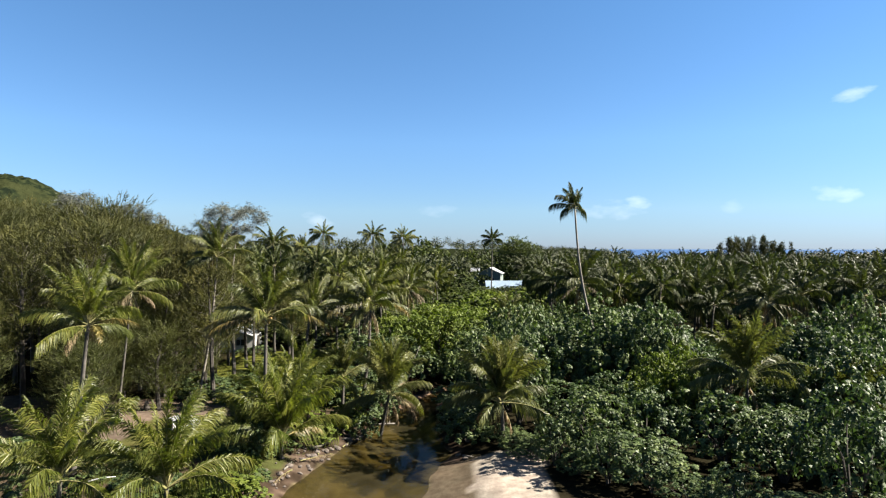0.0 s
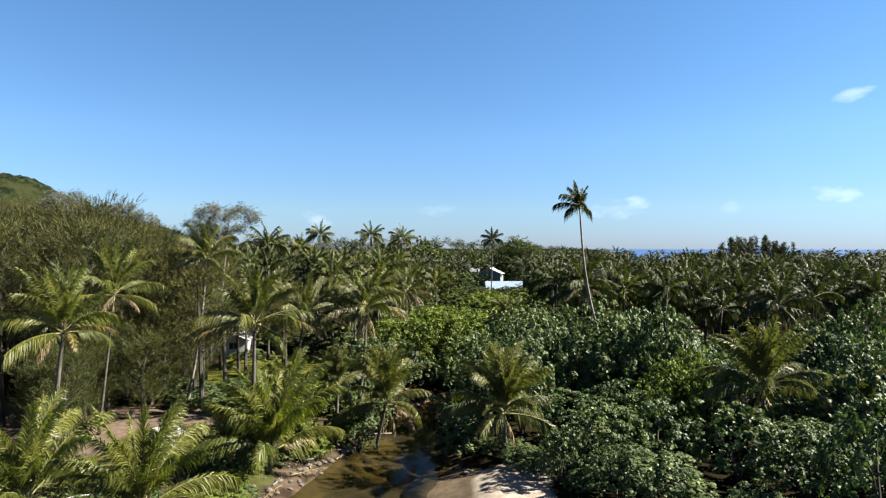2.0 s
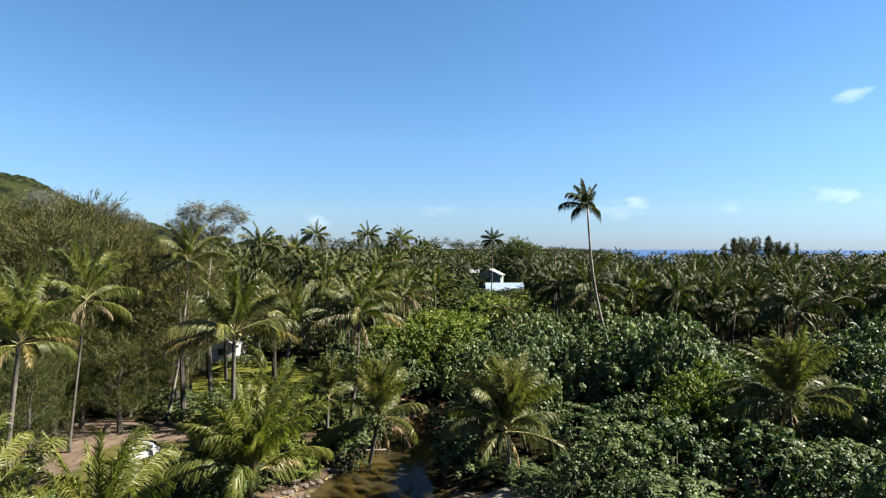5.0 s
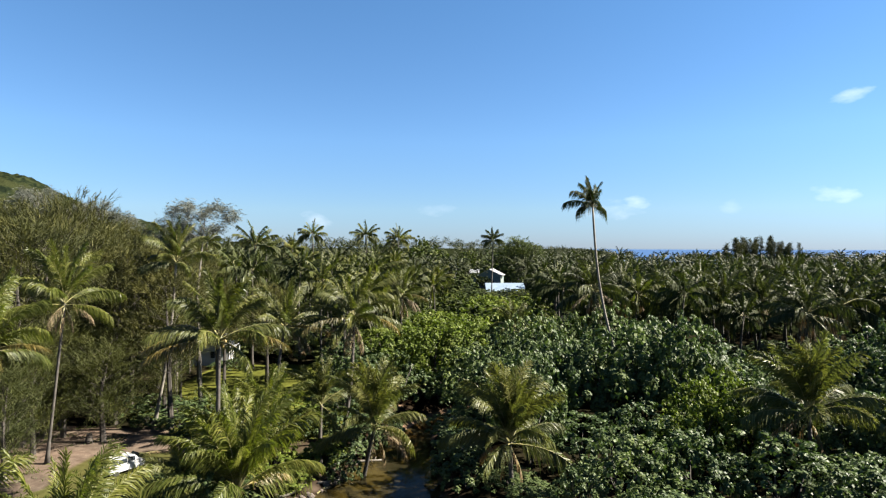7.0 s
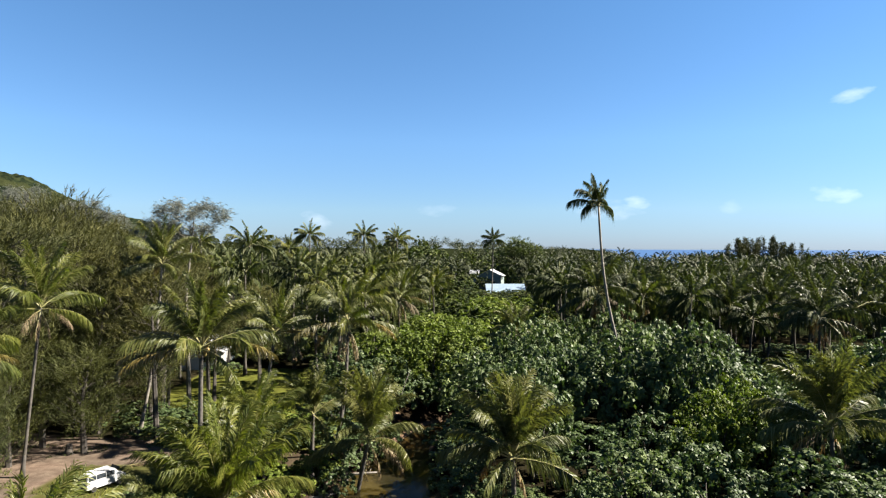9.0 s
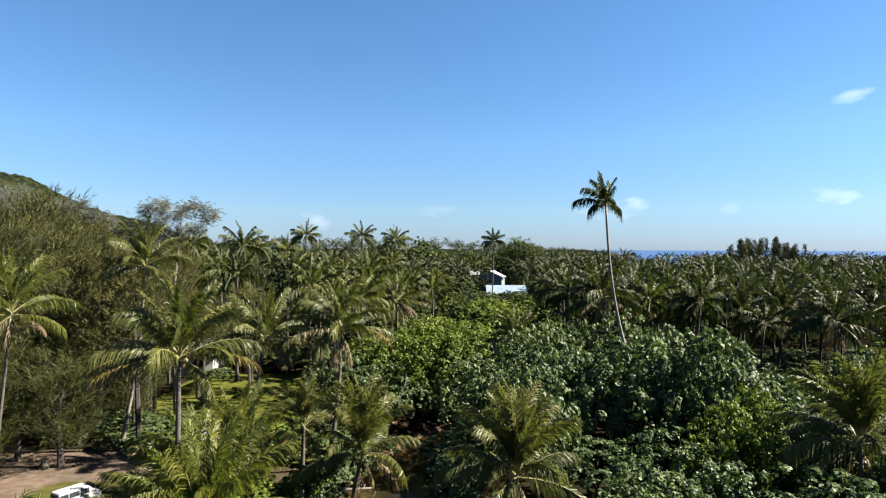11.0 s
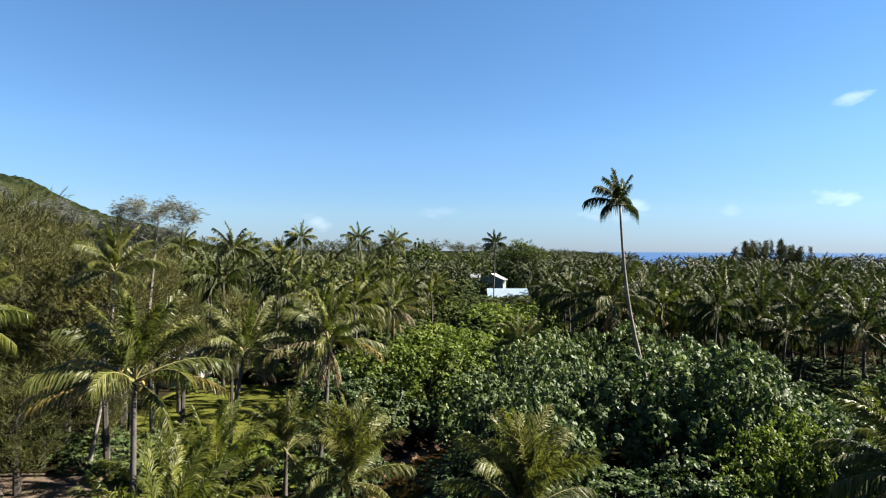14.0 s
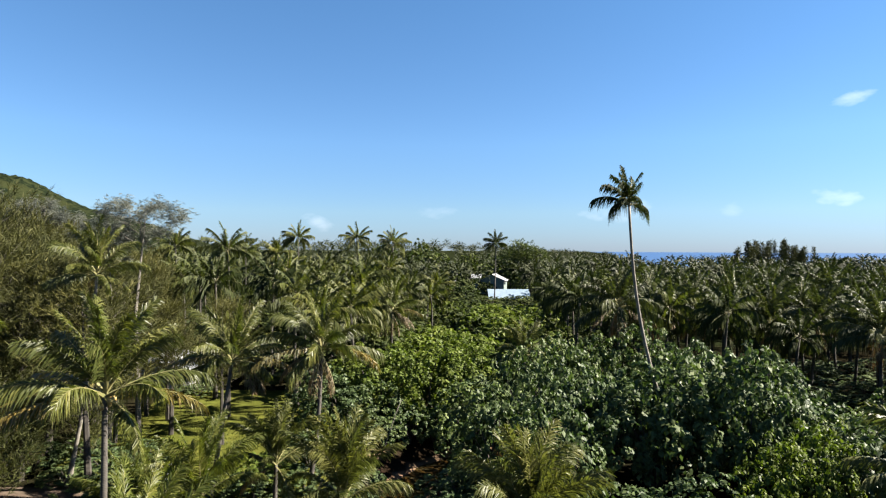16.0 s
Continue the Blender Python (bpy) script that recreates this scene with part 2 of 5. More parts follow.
def hill_mat():
    m, nt, p = new_mat("hill_forest")
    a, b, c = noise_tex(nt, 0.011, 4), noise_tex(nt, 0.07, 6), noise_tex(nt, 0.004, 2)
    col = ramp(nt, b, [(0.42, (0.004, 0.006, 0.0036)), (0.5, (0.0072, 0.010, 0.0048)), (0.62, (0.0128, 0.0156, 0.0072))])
    # broad noise patches take a lighter green
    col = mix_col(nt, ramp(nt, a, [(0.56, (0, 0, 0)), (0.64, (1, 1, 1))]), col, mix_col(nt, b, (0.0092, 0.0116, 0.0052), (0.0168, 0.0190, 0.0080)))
    nt.links.new(col, p.inputs["Base Color"])
    p.inputs["Roughness"].default_value, p.inputs["Specular IOR Level"].default_value = 0.95, 0.0
    bump(nt, p, b, 1.0, 6.0)
    return m


MAT["hill"] = hill_mat()
MAT["roof_white"] = plain_mat("white_painted_roof", (0.30, 0.31, 0.32), (0.37, 0.37, 0.38), 0.8, 0.45)
MAT["roof_blue"] = plain_mat("pale_blue_roof", (0.165, 0.225, 0.29), (0.205, 0.265, 0.325), 0.6, 0.45)
MAT["wall_teal"] = plain_mat("grey_green_wall", (0.11, 0.15, 0.14), (0.16, 0.20, 0.19), 1.0, 0.8)
MAT["wall_white"] = plain_mat("white_wall", (0.42, 0.42, 0.41), (0.52, 0.51, 0.50), 0.7, 0.8)
MAT["dark_glass"] = plain_mat("dark_glass", (0.015, 0.02, 0.025), (0.03, 0.035, 0.04), 2, 0.08)
MAT["car_white"] = plain_mat("white_car_paint", (0.34, 0.35, 0.36), (0.41, 0.41, 0.42), 1.0, 0.22)
MAT["rubber"] = plain_mat("black_rubber", (0.012, 0.012, 0.012), (0.03, 0.03, 0.03), 8, 0.7)
MAT["black_paint"] = plain_mat("black_paint", (0.014, 0.012, 0.012), (0.028, 0.022, 0.022), 3, 0.3)
MAT["steel"] = plain_mat("steel", (0.3, 0.3, 0.3), (0.5, 0.5, 0.5), 5, 0.3, 1.0)
MAT["red_lamp"] = plain_mat("red_lamp_glass", (0.35, 0.01, 0.01), (0.45, 0.02, 0.02), 3, 0.2)
MAT["stone"] = plain_mat("bank_stone", (0.040, 0.031, 0.025), (0.105, 0.083, 0.068), 4, 0.9, 0, 0.5)
MAT["wood_grey"] = plain_mat("weathered_wood", (0.075, 0.066, 0.054), (0.16, 0.142, 0.12), 6, 0.85, 0, 0.4, (1, 1, 0.15))
MAT["frame_dark"] = plain_mat("dark_frame", (0.03, 0.03, 0.03), (0.06, 0.06, 0.06), 3, 0.5)


# ---- mesh helpers ----
def mesh_of(name, verts, faces, mat, mats=None, idx=None, smooth=False):
    me = bpy.data.meshes.new(name)
    me.from_pydata([tuple(v) for v in verts], [], [tuple(f) for f in faces])
    for m in (mats or [mat]):
        me.materials.append(m)
    if idx is not None:
        me.polygons.foreach_set("material_index", idx)
    if smooth:
        me.polygons.foreach_set("use_smooth", [True] * len(me.polygons))
    me.update()
    return me


def part(name, data, parent, label="", loc=None, rot=None):
    """One mesh object under a thing or under a part."""
    ob = new(name, data)
    ob.parent = parent
    if loc is not None:
        ob.location = loc
    if rot is not None:
        ob.rotation_euler = rot
    if label:
        ob["label"] = label
    return ob


def tube(points, radii, sides=8, phase=0.0):
    """Tapered tube through points."""
    pts = [Vector(p) for p in points]
    V, F = [], []
    for i, p in enumerate(pts):
        d = (pts[min(i + 1, len(pts) - 1)] - pts[max(i - 1, 0)]).normalized()
        a = d.orthogonal().normalized() if abs(d.z) < 0.9 else (Vector((1, 0, 0)) - d * d.x).normalized()
        b = d.cross(a)
        for k in range(sides):
            t = phase + 2 * math.pi * k / sides
            V.append(p + (a * math.cos(t) + b * math.sin(t)) * radii[i])
    for i in range(len(pts) - 1):
        for k in range(sides):
            k2 = (k + 1) % sides
            F.append((i * sides + k, i * sides + k2, (i + 1) * sides + k2, (i + 1) * sides + k))
    F.append(tuple(reversed(range(sides))))
    F.append(tuple(range((len(pts) - 1) * sides, len(pts) * sides)))
    return V, F


def box_bm(sx, sy, sz, bevel=0.0, at=(0, 0, 0)):
    bm = bmesh.new()
    bmesh.ops.create_cube(bm, size=1, matrix=Matrix.Translation(at) @ Matrix.Diagonal((sx, sy, sz, 1)))
    if bevel:
        bmesh.ops.bevel(bm, geom=bm.edges[:], offset=bevel, segments=2, affect="EDGES")
    return bm


def bm_mesh(name, bm, mat):
    me = bpy.data.meshes.new(name)
    bm.to_mesh(me)
    bm.free()
    me.materials.append(mat)
    return me


def join_geo(chunks):
    V, F = [], []
    for v, f in chunks:
        o = len(V)
        V.extend(v)
        F.extend([tuple(i + o for i in q) for q in f])
    return V, F


# ---- terrain ----
CREEK = [(-8.0, 10, 14.0), (-7.0, 30, 8.0), (-6.8, 45, 5.4), (-4.3, 55, 4.6), (-3.1, 66, 2.8), (-1.9, 73, 1.5), (1.5, 78, 1.3), (8.0, 81, 1.3), (20.0, 84, 1.2)]


def creek_dist(x, y):
    """Signed distance outside the creek's edge."""
    best = 1e9
    for (x0, y0, w0), (x1, y1, w1) in zip(CREEK, CREEK[1:]):
        dx, dy = x1 - x0, y1 - y0
        t = max(0.0, min(1.0, ((x - x0) * dx + (y - y0) * dy) / (dx * dx + dy * dy)))
        best = min(best, math.hypot(x - x0 - t * dx, y - y0 - t * dy) - (w0 + t * (w1 - w0)))
    return best


def coast(x, y):
    """Positive on land, in metres from the shore."""
    far = 560 - y + 60 * math.sin(x * 0.006)
    side = 0.25 * y - x + 40
    return min(max(far, side), y - 14 + 0.1 * abs(x))


def height(x, y):
    n1 = noise.noise((x * 0.08, y * 0.08, 0.3))
    n2 = noise.noise((x * 0.4, y * 0.4, 4.1))
    h = 1.5 + 0.35 * n1 + 0.08 * n2
    if y > 110:
        h += min((y - 110) * 0.02, 1.5)
    d = creek_dist(x, y) + 0.8 * n1 + 0.5 * n2
    k = 0.28 if x > -2 + 0.0 * y and y < 60 else 0.5
    h = min(h, max(-1.2, 0.02 + d * k if d > 0 else d * 0.35))
    c = coast(x, y)
    if c < 12:
        h = min(h, max(-4.0, c * 0.12))
    return h


def zone(x, y, h):
    n1 = noise.noise((x * 0.15, y * 0.15, 7.7))
    n2 = noise.noise((x * 0.7, y * 0.7, 2.2))
    d = creek_dist(x, y) + 1.2 * n1 + 0.5 * n2
    # far woodland floor near black: shade under the trees is in the colour
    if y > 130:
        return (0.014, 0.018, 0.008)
    # brown mud at the creek head, lightened: sunlight on it is in the colour
    if h < 0.3 and y > 69:
        return (0.17, 0.115, 0.078)
    if h < -0.05:
        return (0.12, 0.10, 0.055)
    if x > -3 and y < 51.5 and (d < 9.0 or y < 38):
        return (0.105, 0.084, 0.060) if d < 3.3 else (0.285, 0.248, 0.212)
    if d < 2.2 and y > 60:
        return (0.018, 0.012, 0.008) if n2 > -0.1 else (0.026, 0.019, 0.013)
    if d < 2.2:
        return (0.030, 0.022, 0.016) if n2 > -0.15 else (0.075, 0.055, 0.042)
    # same mud patch, with sunlight put into its brown
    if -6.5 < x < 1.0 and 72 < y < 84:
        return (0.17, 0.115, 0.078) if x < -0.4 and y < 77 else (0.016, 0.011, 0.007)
    if x < -3:
        lawn = -33 < x < -8 and max(66, 66 + (-24 - x) * 0.9) + 2 * n1 < y < 100
        path = -60 < x < -17 and 50 + 3 * n1 < y < 69 + 2 * n1
        if lawn:
            return (0.080, 0.088, 0.019)
        if path:
            if y < 61 and x > -28.5 + 3 * n1:
                return (0.068, 0.068, 0.024)
            return (0.118, 0.091, 0.072)
        if y < 66:
            return (0.045, 0.050, 0.018) if n1 > 0 else (0.060, 0.046, 0.031)
        # ground among the trees, darkened by colour for the shade there
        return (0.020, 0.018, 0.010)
    # thicket and plantation floor: the canopy's shade is painted into this tone
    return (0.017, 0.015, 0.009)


def build_ground():
    def lines(lo, hi, step, far_lo, far_hi):
        out = list(np.arange(lo, hi + 1e-6, step))
        s, v = step, lo
        while v > far_lo:
            s *= 1.25
            v -= s
            out.insert(0, max(v, far_lo))
        s, v = step, hi
        while v < far_hi:
            s *= 1.25
            v += s
            out.append(min(v, far_hi))
        return out

    xs, ys = lines(-42, 30, 0.6, -4800, 4800), lines(24, 104, 0.6, -4800, 4900)
    V, C = [], []
    for y in ys:
        for x in xs:
            h = height(x, y)
            V.append((x, y, h))
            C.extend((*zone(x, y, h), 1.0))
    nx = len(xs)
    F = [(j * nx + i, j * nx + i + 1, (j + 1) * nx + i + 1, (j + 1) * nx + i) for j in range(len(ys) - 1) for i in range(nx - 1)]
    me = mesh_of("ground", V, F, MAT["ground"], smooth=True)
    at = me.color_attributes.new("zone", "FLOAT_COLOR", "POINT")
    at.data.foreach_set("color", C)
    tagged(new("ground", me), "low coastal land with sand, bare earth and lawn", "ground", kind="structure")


build_ground()


def flat_sheet(name, x0, x1, y0, y1, z, mat, label):
    me = mesh_of(name, [(x0, y0, z), (x1, y0, z), (x1, y1, z), (x0, y1, z)], [(0, 1, 2, 3)], mat)
    return tagged(new(name, me), label, "water", kind="structure")


flat_sheet("creek_water", -400, 400, -300, 110, 0.0, MAT["creek"], "still brown-green creek water between sandy banks")
flat_sheet("ocean", -4900, 4900, 150, 4950, -0.3, MAT["ocean"], "deep blue ocean reaching the horizon")


def build_hill(name, y0, depth, ridge, label, step):
    """A hill whose ridge line is given as (x, z) corners; wooded relief comes from noise."""
    xs = np.arange(ridge[0][0], ridge[-1][0] + 1, step)
    ys = np.arange(-depth, depth * 0.8 + 1, step * 1.3)
    rx, rz = [a for a, _ in ridge], [b for _, b in ridge]
    V = []
    for yy in ys:
        for x in xs:
            top = float(np.interp(x, rx, rz))
            f = max(0.0, 1 - abs(yy) / depth)
            f = f * f * (3 - 2 * f) * 0.6 + f * 0.4
            g = noise.noise((x * 0.006, yy * 0.006, 1.0)) * 0.16 * (1 - f) + noise.noise((x * 0.02, yy * 0.02, 5.0)) * 0.05 * (1 - f)
            tree = abs(noise.noise((x * 0.05, yy * 0.05, 2.0))) * 14 + noise.noise((x * 0.15, yy * 0.15, 9.0)) * 3
            V.append((x, y0 + yy, max(-2, top * (f + g * 1.4) + tree)))
    nx = len(xs)
    F = [(j * nx + i, j * nx + i + 1, (j + 1) * nx + i + 1, (j + 1) * nx + i) for j in range(len(ys) - 1) for i in range(nx - 1)]
    return tagged(new(name, mesh_of(name, V, F, MAT["hill"], smooth=True)), label, "hill", kind="structure")


build_hill("hill", 1500, 520, [(-2600, 120), (-1900, 230), (-1400, 215), (-1200, 196), (-1085, 196), (-1030, 185), (-975, 150), (-885, 112), (-830, 92), (-760, 56), (-690, 32), (-600, 8), (-480, 0)], "green hillside with trees and lighter green patches", 9)
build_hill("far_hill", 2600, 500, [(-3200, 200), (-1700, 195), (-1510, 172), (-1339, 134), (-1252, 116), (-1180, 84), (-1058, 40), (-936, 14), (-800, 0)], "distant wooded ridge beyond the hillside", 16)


# ---- palms ----
def frond_geo(rng, length, elev, droop, pairs, leaflet, width, thin=1.0, hang=0.35, segs=2, rach=0.045, lift=0.3, fold=0.0, twist=0.0):
    """A feather frond that leaves the origin along +x at an elevation and arches over. Returns leaflets and stalk."""
    steps = 14
    seedp = rng.uniform(0, 6.28)
    pts, dirs = [Vector((0, 0, 0))], []
    side = rng.uniform(-0.45, 0.45)
    for i in range(steps):
        s = i / steps
        e = elev - droop * s ** 1.7
        yaw = side * s
        d = Vector((math.cos(e) * math.cos(yaw), math.cos(e) * math.sin(yaw), math.sin(e)))
        dirs.append(d)
        pts.append(pts[-1] + d * (length / steps))
    dirs.append(dirs[-1])
    V, F = [], []
    for i in range(pairs):
        s = 0.17 + 0.83 * (i + 0.5) / pairs
        k = min(int(s * steps), steps - 1)
        f = s * steps - k
        p = pts[k].lerp(pts[k + 1], f)
        d = dirs[k]
        across = d.cross(Vector((0, 0, 1)))
        across = across.normalized() if across.length > 0.05 else Vector((0, 1, 0))
        across = Matrix.Rotation(twist * min(1.0, 1.5 * s), 3, d) @ across
        up = across.cross(d)
        ll = leaflet * max(0.22, math.sin(math.pi * (0.18 + 0.70 * s)) ** 0.6)
        for sgn in (-1, 1):
            if rng.random() > thin:
                continue
            a = radians(45 + 18 * s + fold) + rng.uniform(-0.28, 0.28) + 0.2 * math.sin(i * 0.9 + seedp)
            out = across * sgn * math.cos(a) + d * math.sin(a) + up * (lift - 0.35 * s + rng.uniform(-0.18, 0.18))
            out.normalize()
            l1 = ll * rng.uniform(0.85, 1.1)
            mid = p + out * l1 * 0.5 - Vector((0, 0, hang * 0.2 * l1))
            tip = p + out * l1 * 0.92 - Vector((0, 0, hang * l1 * rng.uniform(0.6, 1.5)))
            tilt = rng.uniform(-0.5, 0.5) if segs == 2 else 0.0
            wv = (d * math.cos(tilt) + up * math.sin(tilt)) * (width * 0.5)
            o = len(V)
            V += [p - wv, p + wv, mid + wv * 0.8, mid - wv * 0.8, tip]
            F += [(o, o + 1, o + 2, o + 3), (o + 3, o + 2, o + 4)] if segs == 2 else [(o, o + 1, o + 4)]
    if segs == 1:
        w = Vector((0, rach, 0))
        ids = (0, 5, 10, 14)
        SV = [p for i in ids for p in (pts[i] - w * (1 - 0.06 * i), pts[i] + w * (1 - 0.06 * i))]
        return (V, F), (SV, [(0, 1, 3, 2), (2, 3, 5, 4), (4, 5, 7, 6)])
    stalk = tube([pts[i] for i in range(0, steps + 1, 2)], [rach * (1.7 if i == 0 else 1.25 if i == 1 else 1 - 0.9 * i / 7) for i in range(8)], 3)
    return (V, F), stalk


def frond_mesh(name, rng, leaf_material, **kw):
    (V, F), (SV, SF) = frond_geo(rng, **kw)
    o = len(V)
    idx = [0] * len(F) + [1] * len(SF)
    return mesh_of(name, V + list(SV), F + [tuple(i + o for i in f) for f in SF], None, [leaf_material, MAT["rachis"]], idx)


def frond_set(leaf_material, length, leaflet, pairs, width, hang, seed, upright=0.0, rach=0.055):
    """Meshes from the crown's centre outward: spear, upright, arching, level, hanging; three of each."""
    rng = random.Random(seed)
    out = []
    for elev, droop, hf, lift, fold, tw in ((80, 16, 0.5, 0.15, 12, 1), (66, 34, 0.8, 0.25, 3, 1), (47, 54, 1.0, 0.2, 0, 0.9), (25, 62, 1.25, 0.05, 0, 0.7), (0, 54, 1.5, -0.1, 0, 0.5)):
        row = []
        for _ in range(3):
            row.append(frond_mesh("frond", rng, leaf_material, length=length * rng.uniform(0.92, 1.06), elev=radians(elev + upright + rng.uniform(-9, 9)), droop=radians(droop + rng.uniform(-8, 8)), pairs=pairs, leaflet=leaflet, width=width, thin=0.97, hang=hang * hf, lift=lift, fold=fold, rach=rach, twist=rng.choice((-1, 1)) * radians(rng.uniform(35, 85)) * tw))
        out.append(row)
    return out


FRONDS = {
    "tall": frond_set(MAT["palm"], 4.7, 0.95, 112, 0.08, 0.45, 11, 6, 0.055),
    "tall_b": frond_set(MAT["palm"], 4.6, 0.93, 110, 0.08, 0.48, 12, 4, 0.055),
    "young": frond_set(MAT["palm_young"], 6.3, 1.36, 128, 0.084, 0.48, 13, 7, 0.05),
    "dark": frond_set(MAT["palm_dark"], 3.1, 0.86, 60, 0.09, 0.7, 14),
    "plantation": frond_set(MAT["palm_plantation"], 4.7, 0.98, 64, 0.13, 0.62, 16, 4, 0.06),
    "olive": frond_set(MAT["palm_olive"], 5.2, 1.16, 112, 0.084, 0.38, 15, 14, 0.05),
}
_rng = random.Random(31)
DRY = [frond_mesh("frond", _rng, MAT["palm_dry"], length=3.7, elev=radians(-14), droop=radians(58), pairs=60, leaflet=0.75, width=0.06, thin=0.85, hang=1.0) for _ in range(2)]
SKIRT = [frond_mesh("frond", _rng, MAT["palm_dry"], length=3.0, elev=radians(-62), droop=radians(26), pairs=26, leaflet=0.55, width=0.07, thin=0.85, hang=0.9, lift=-0.2) for _ in range(2)]
YELLOW = [frond_mesh("frond", _rng, MAT["palm_yellow"], length=4.2, elev=radians(14), droop=radians(50), pairs=84, leaflet=0.85, width=0.075, thin=0.95, hang=0.6) for _ in range(2)]


def trunk_mesh(base, top, r0, r1, bend=(0, 0), segs=12, mat=None):
    base, top = Vector(base), Vector(top)
    pts, rad = [], []
    for i in range(segs + 1):
        s = i / segs
        p = base.lerp(top, s) + Vector((bend[0], bend[1], 0)) * math.sin(math.pi * s)
        pts.append(p)
        rad.append((r0 + (r1 - r0) * s) * (1 + 0.7 * max(0, 0.12 - s) / 0.12))
    V, F = tube(pts, rad, 9)
    return mesh_of("trunk", V, F, mat or MAT["trunk"], smooth=True)


def coconut_mesh(rng, count):
    chunks = []
    for _ in range(count):
        a, r = rng.uniform(0, 2 * math.pi), rng.uniform(0.2, 0.45)
        c = Vector((math.cos(a) * r, math.sin(a) * r, rng.uniform(-0.55, -0.1)))
        bm = bmesh.new()
        bmesh.ops.create_icosphere(bm, subdivisions=1, radius=0.14, matrix=Matrix.Translation(c) @ Matrix.Diagonal((1, 1, 1.25, 1)))
        bm.verts.ensure_lookup_table()
        chunks.append(([v.co.copy() for v in bm.verts], [tuple(v.index for v in f.verts) for f in bm.faces]))
        bm.free()
    V, F = join_geo(chunks)
    return mesh_of("coconut_cluster", V, F, MAT["coconut"], smooth=True)


def palm(label, crown, base, kind, seed, counts=(2, 5, 7, 7, 5), dry=0, yellow=0, scale=1.0, r=(0.2, 0.12), bend=(0, 0), nuts=0, wind=None, skirt=0, group="coconut palms by the creek", bark="trunk", aimed=()):
    """A coconut palm: crown and base are places; counts of fronds from the centre outward."""
    rng = random.Random(seed)
    bx, by = base
    bz = height(bx, by) - 0.1
    thing = new("coconut_palm")
    thing.location = (bx, by, bz)
    tagged(thing, label, "palm tree", group)
    c = Vector(crown) - Vector((bx, by, bz))
    part("trunk", trunk_mesh((0, 0, 0), c, r[0], r[1], bend, mat=MAT[bark]), thing)
    turn = rng.uniform(0, 6.28)
    for ring, k in enumerate(counts):
        for i in range(k):
            turn += 2.39996
            az = turn + rng.uniform(-0.2, 0.2)
            if wind is not None and ring > 0:
                # fronds swept to leeward
                diff = (az - wind + math.pi) % (2 * math.pi) - math.pi
                az = wind + diff * 0.72
            f = part("frond", FRONDS[kind][ring][i % 3], thing, "", c + Vector((0, 0, 0.25 - 0.09 * ring)), (0, 0, az))
            s = scale * rng.uniform(0.9, 1.08)
            f.scale = (s, s, s)
    for i in range(yellow):
        f = part("frond", YELLOW[i % 2], thing, "yellowing frond", c, (0, 0, rng.uniform(0, 6.28)))
        f.scale = (scale,) * 3
    # lower fronds given a yellow leaf: the bright sun on them is colour
    for i, (az, dip) in enumerate(aimed):
        f = part("frond", YELLOW[i % 2], thing, "yellow lower frond, sunlight put into its colour", c, (0, -radians(dip), az))
        f.scale = (scale * 1.15,) * 3
    for i in range(dry):
        f = part("frond", DRY[i % 2], thing, "dry brown hanging frond", c - Vector((0, 0, 0.15)), (0, 0, rng.uniform(0, 6.28)))
        f.scale = (scale,) * 3
    for i in range(skirt):
        f = part("frond", SKIRT[i % 2], thing, "dead frond hanging against the trunk", c - Vector((0, 0, 0.25)), (0, 0, 2.4 * i + rng.uniform(-0.3, 0.3)))
        f.scale = (scale,) * 3
    if nuts:
        part("coconut_cluster", coconut_mesh(rng, nuts), thing, "cluster of green and orange coconuts", c)
    return thing


TALL = "tall coconut palm with green arching fronds and grey trunk"
palm(TALL, (-26.9, 45.4, 13.0), (-27.9, 45.0), "young", 1, (2, 7, 6, 4, 2), 2, 0, 0.74, aimed=((0.1, 4), (-0.7, -12)))
palm("tall coconut palm with dry fronds hanging under its crown", (-30.0, 57.8, 14.7), (-31.8, 58.3), "young", 2, (2, 8, 5, 4, 3), 2, 0, 0.72, r=(0.13, 0.09), skirt=5)
palm("slender coconut palm with wind-blown green crown and pale trunk", (-26.0, 69.0, 17.8), (-28.2, 69.0), "tall", 3, (2, 6, 6, 5, 3), 1, 0, 0.86, r=(0.17, 0.1), bend=(0.4, 0), bark="trunk_pale")
palm("coconut palm with broad crown and orange coconuts at the lawn", (-14.7, 50.2, 13.0), (-15.0, 50.6), "tall", 4, (1, 6, 6, 5, 2), 0, 0, 1.02, nuts=14, aimed=((3.3, -4), (2.9, 10), (-0.15, 0), (3.75, -10)))
palm("coconut palm with slightly leaning trunk beside the lawn", (-14.6, 66.7, 11.6), (-16.0, 66.2), "tall_b", 5, (1, 5, 6, 5, 2), 2, 0, 0.95, nuts=6, aimed=((3.4, 0), (0.2, -6)))
palm("coconut palm with skirt of dry fronds on its trunk", (-7.8, 65.6, 12.6), (-8.8, 65.0), "tall_b", 6, (1, 5, 6, 5, 2), 3, 0, 1.0, bend=(0.3, 0), skirt=8, aimed=((3.6, -6), (-0.3, -6)))
palm("low coconut palm with upright fronds on the creek bank", (5.4, 52.3, 5.4), (5.6, 52.8), "olive", 7, (3, 12, 10, 7, 5), 1, 1, 1.0, skirt=2)
YOUNG = "young coconut palm with bright green arching fronds"
palm(YOUNG + " on the bank", (-13.2, 49.6, 2.9), (-13.5, 50.3), "young", 8, (2, 9, 9, 5, 2), 1, 2, 1.05)
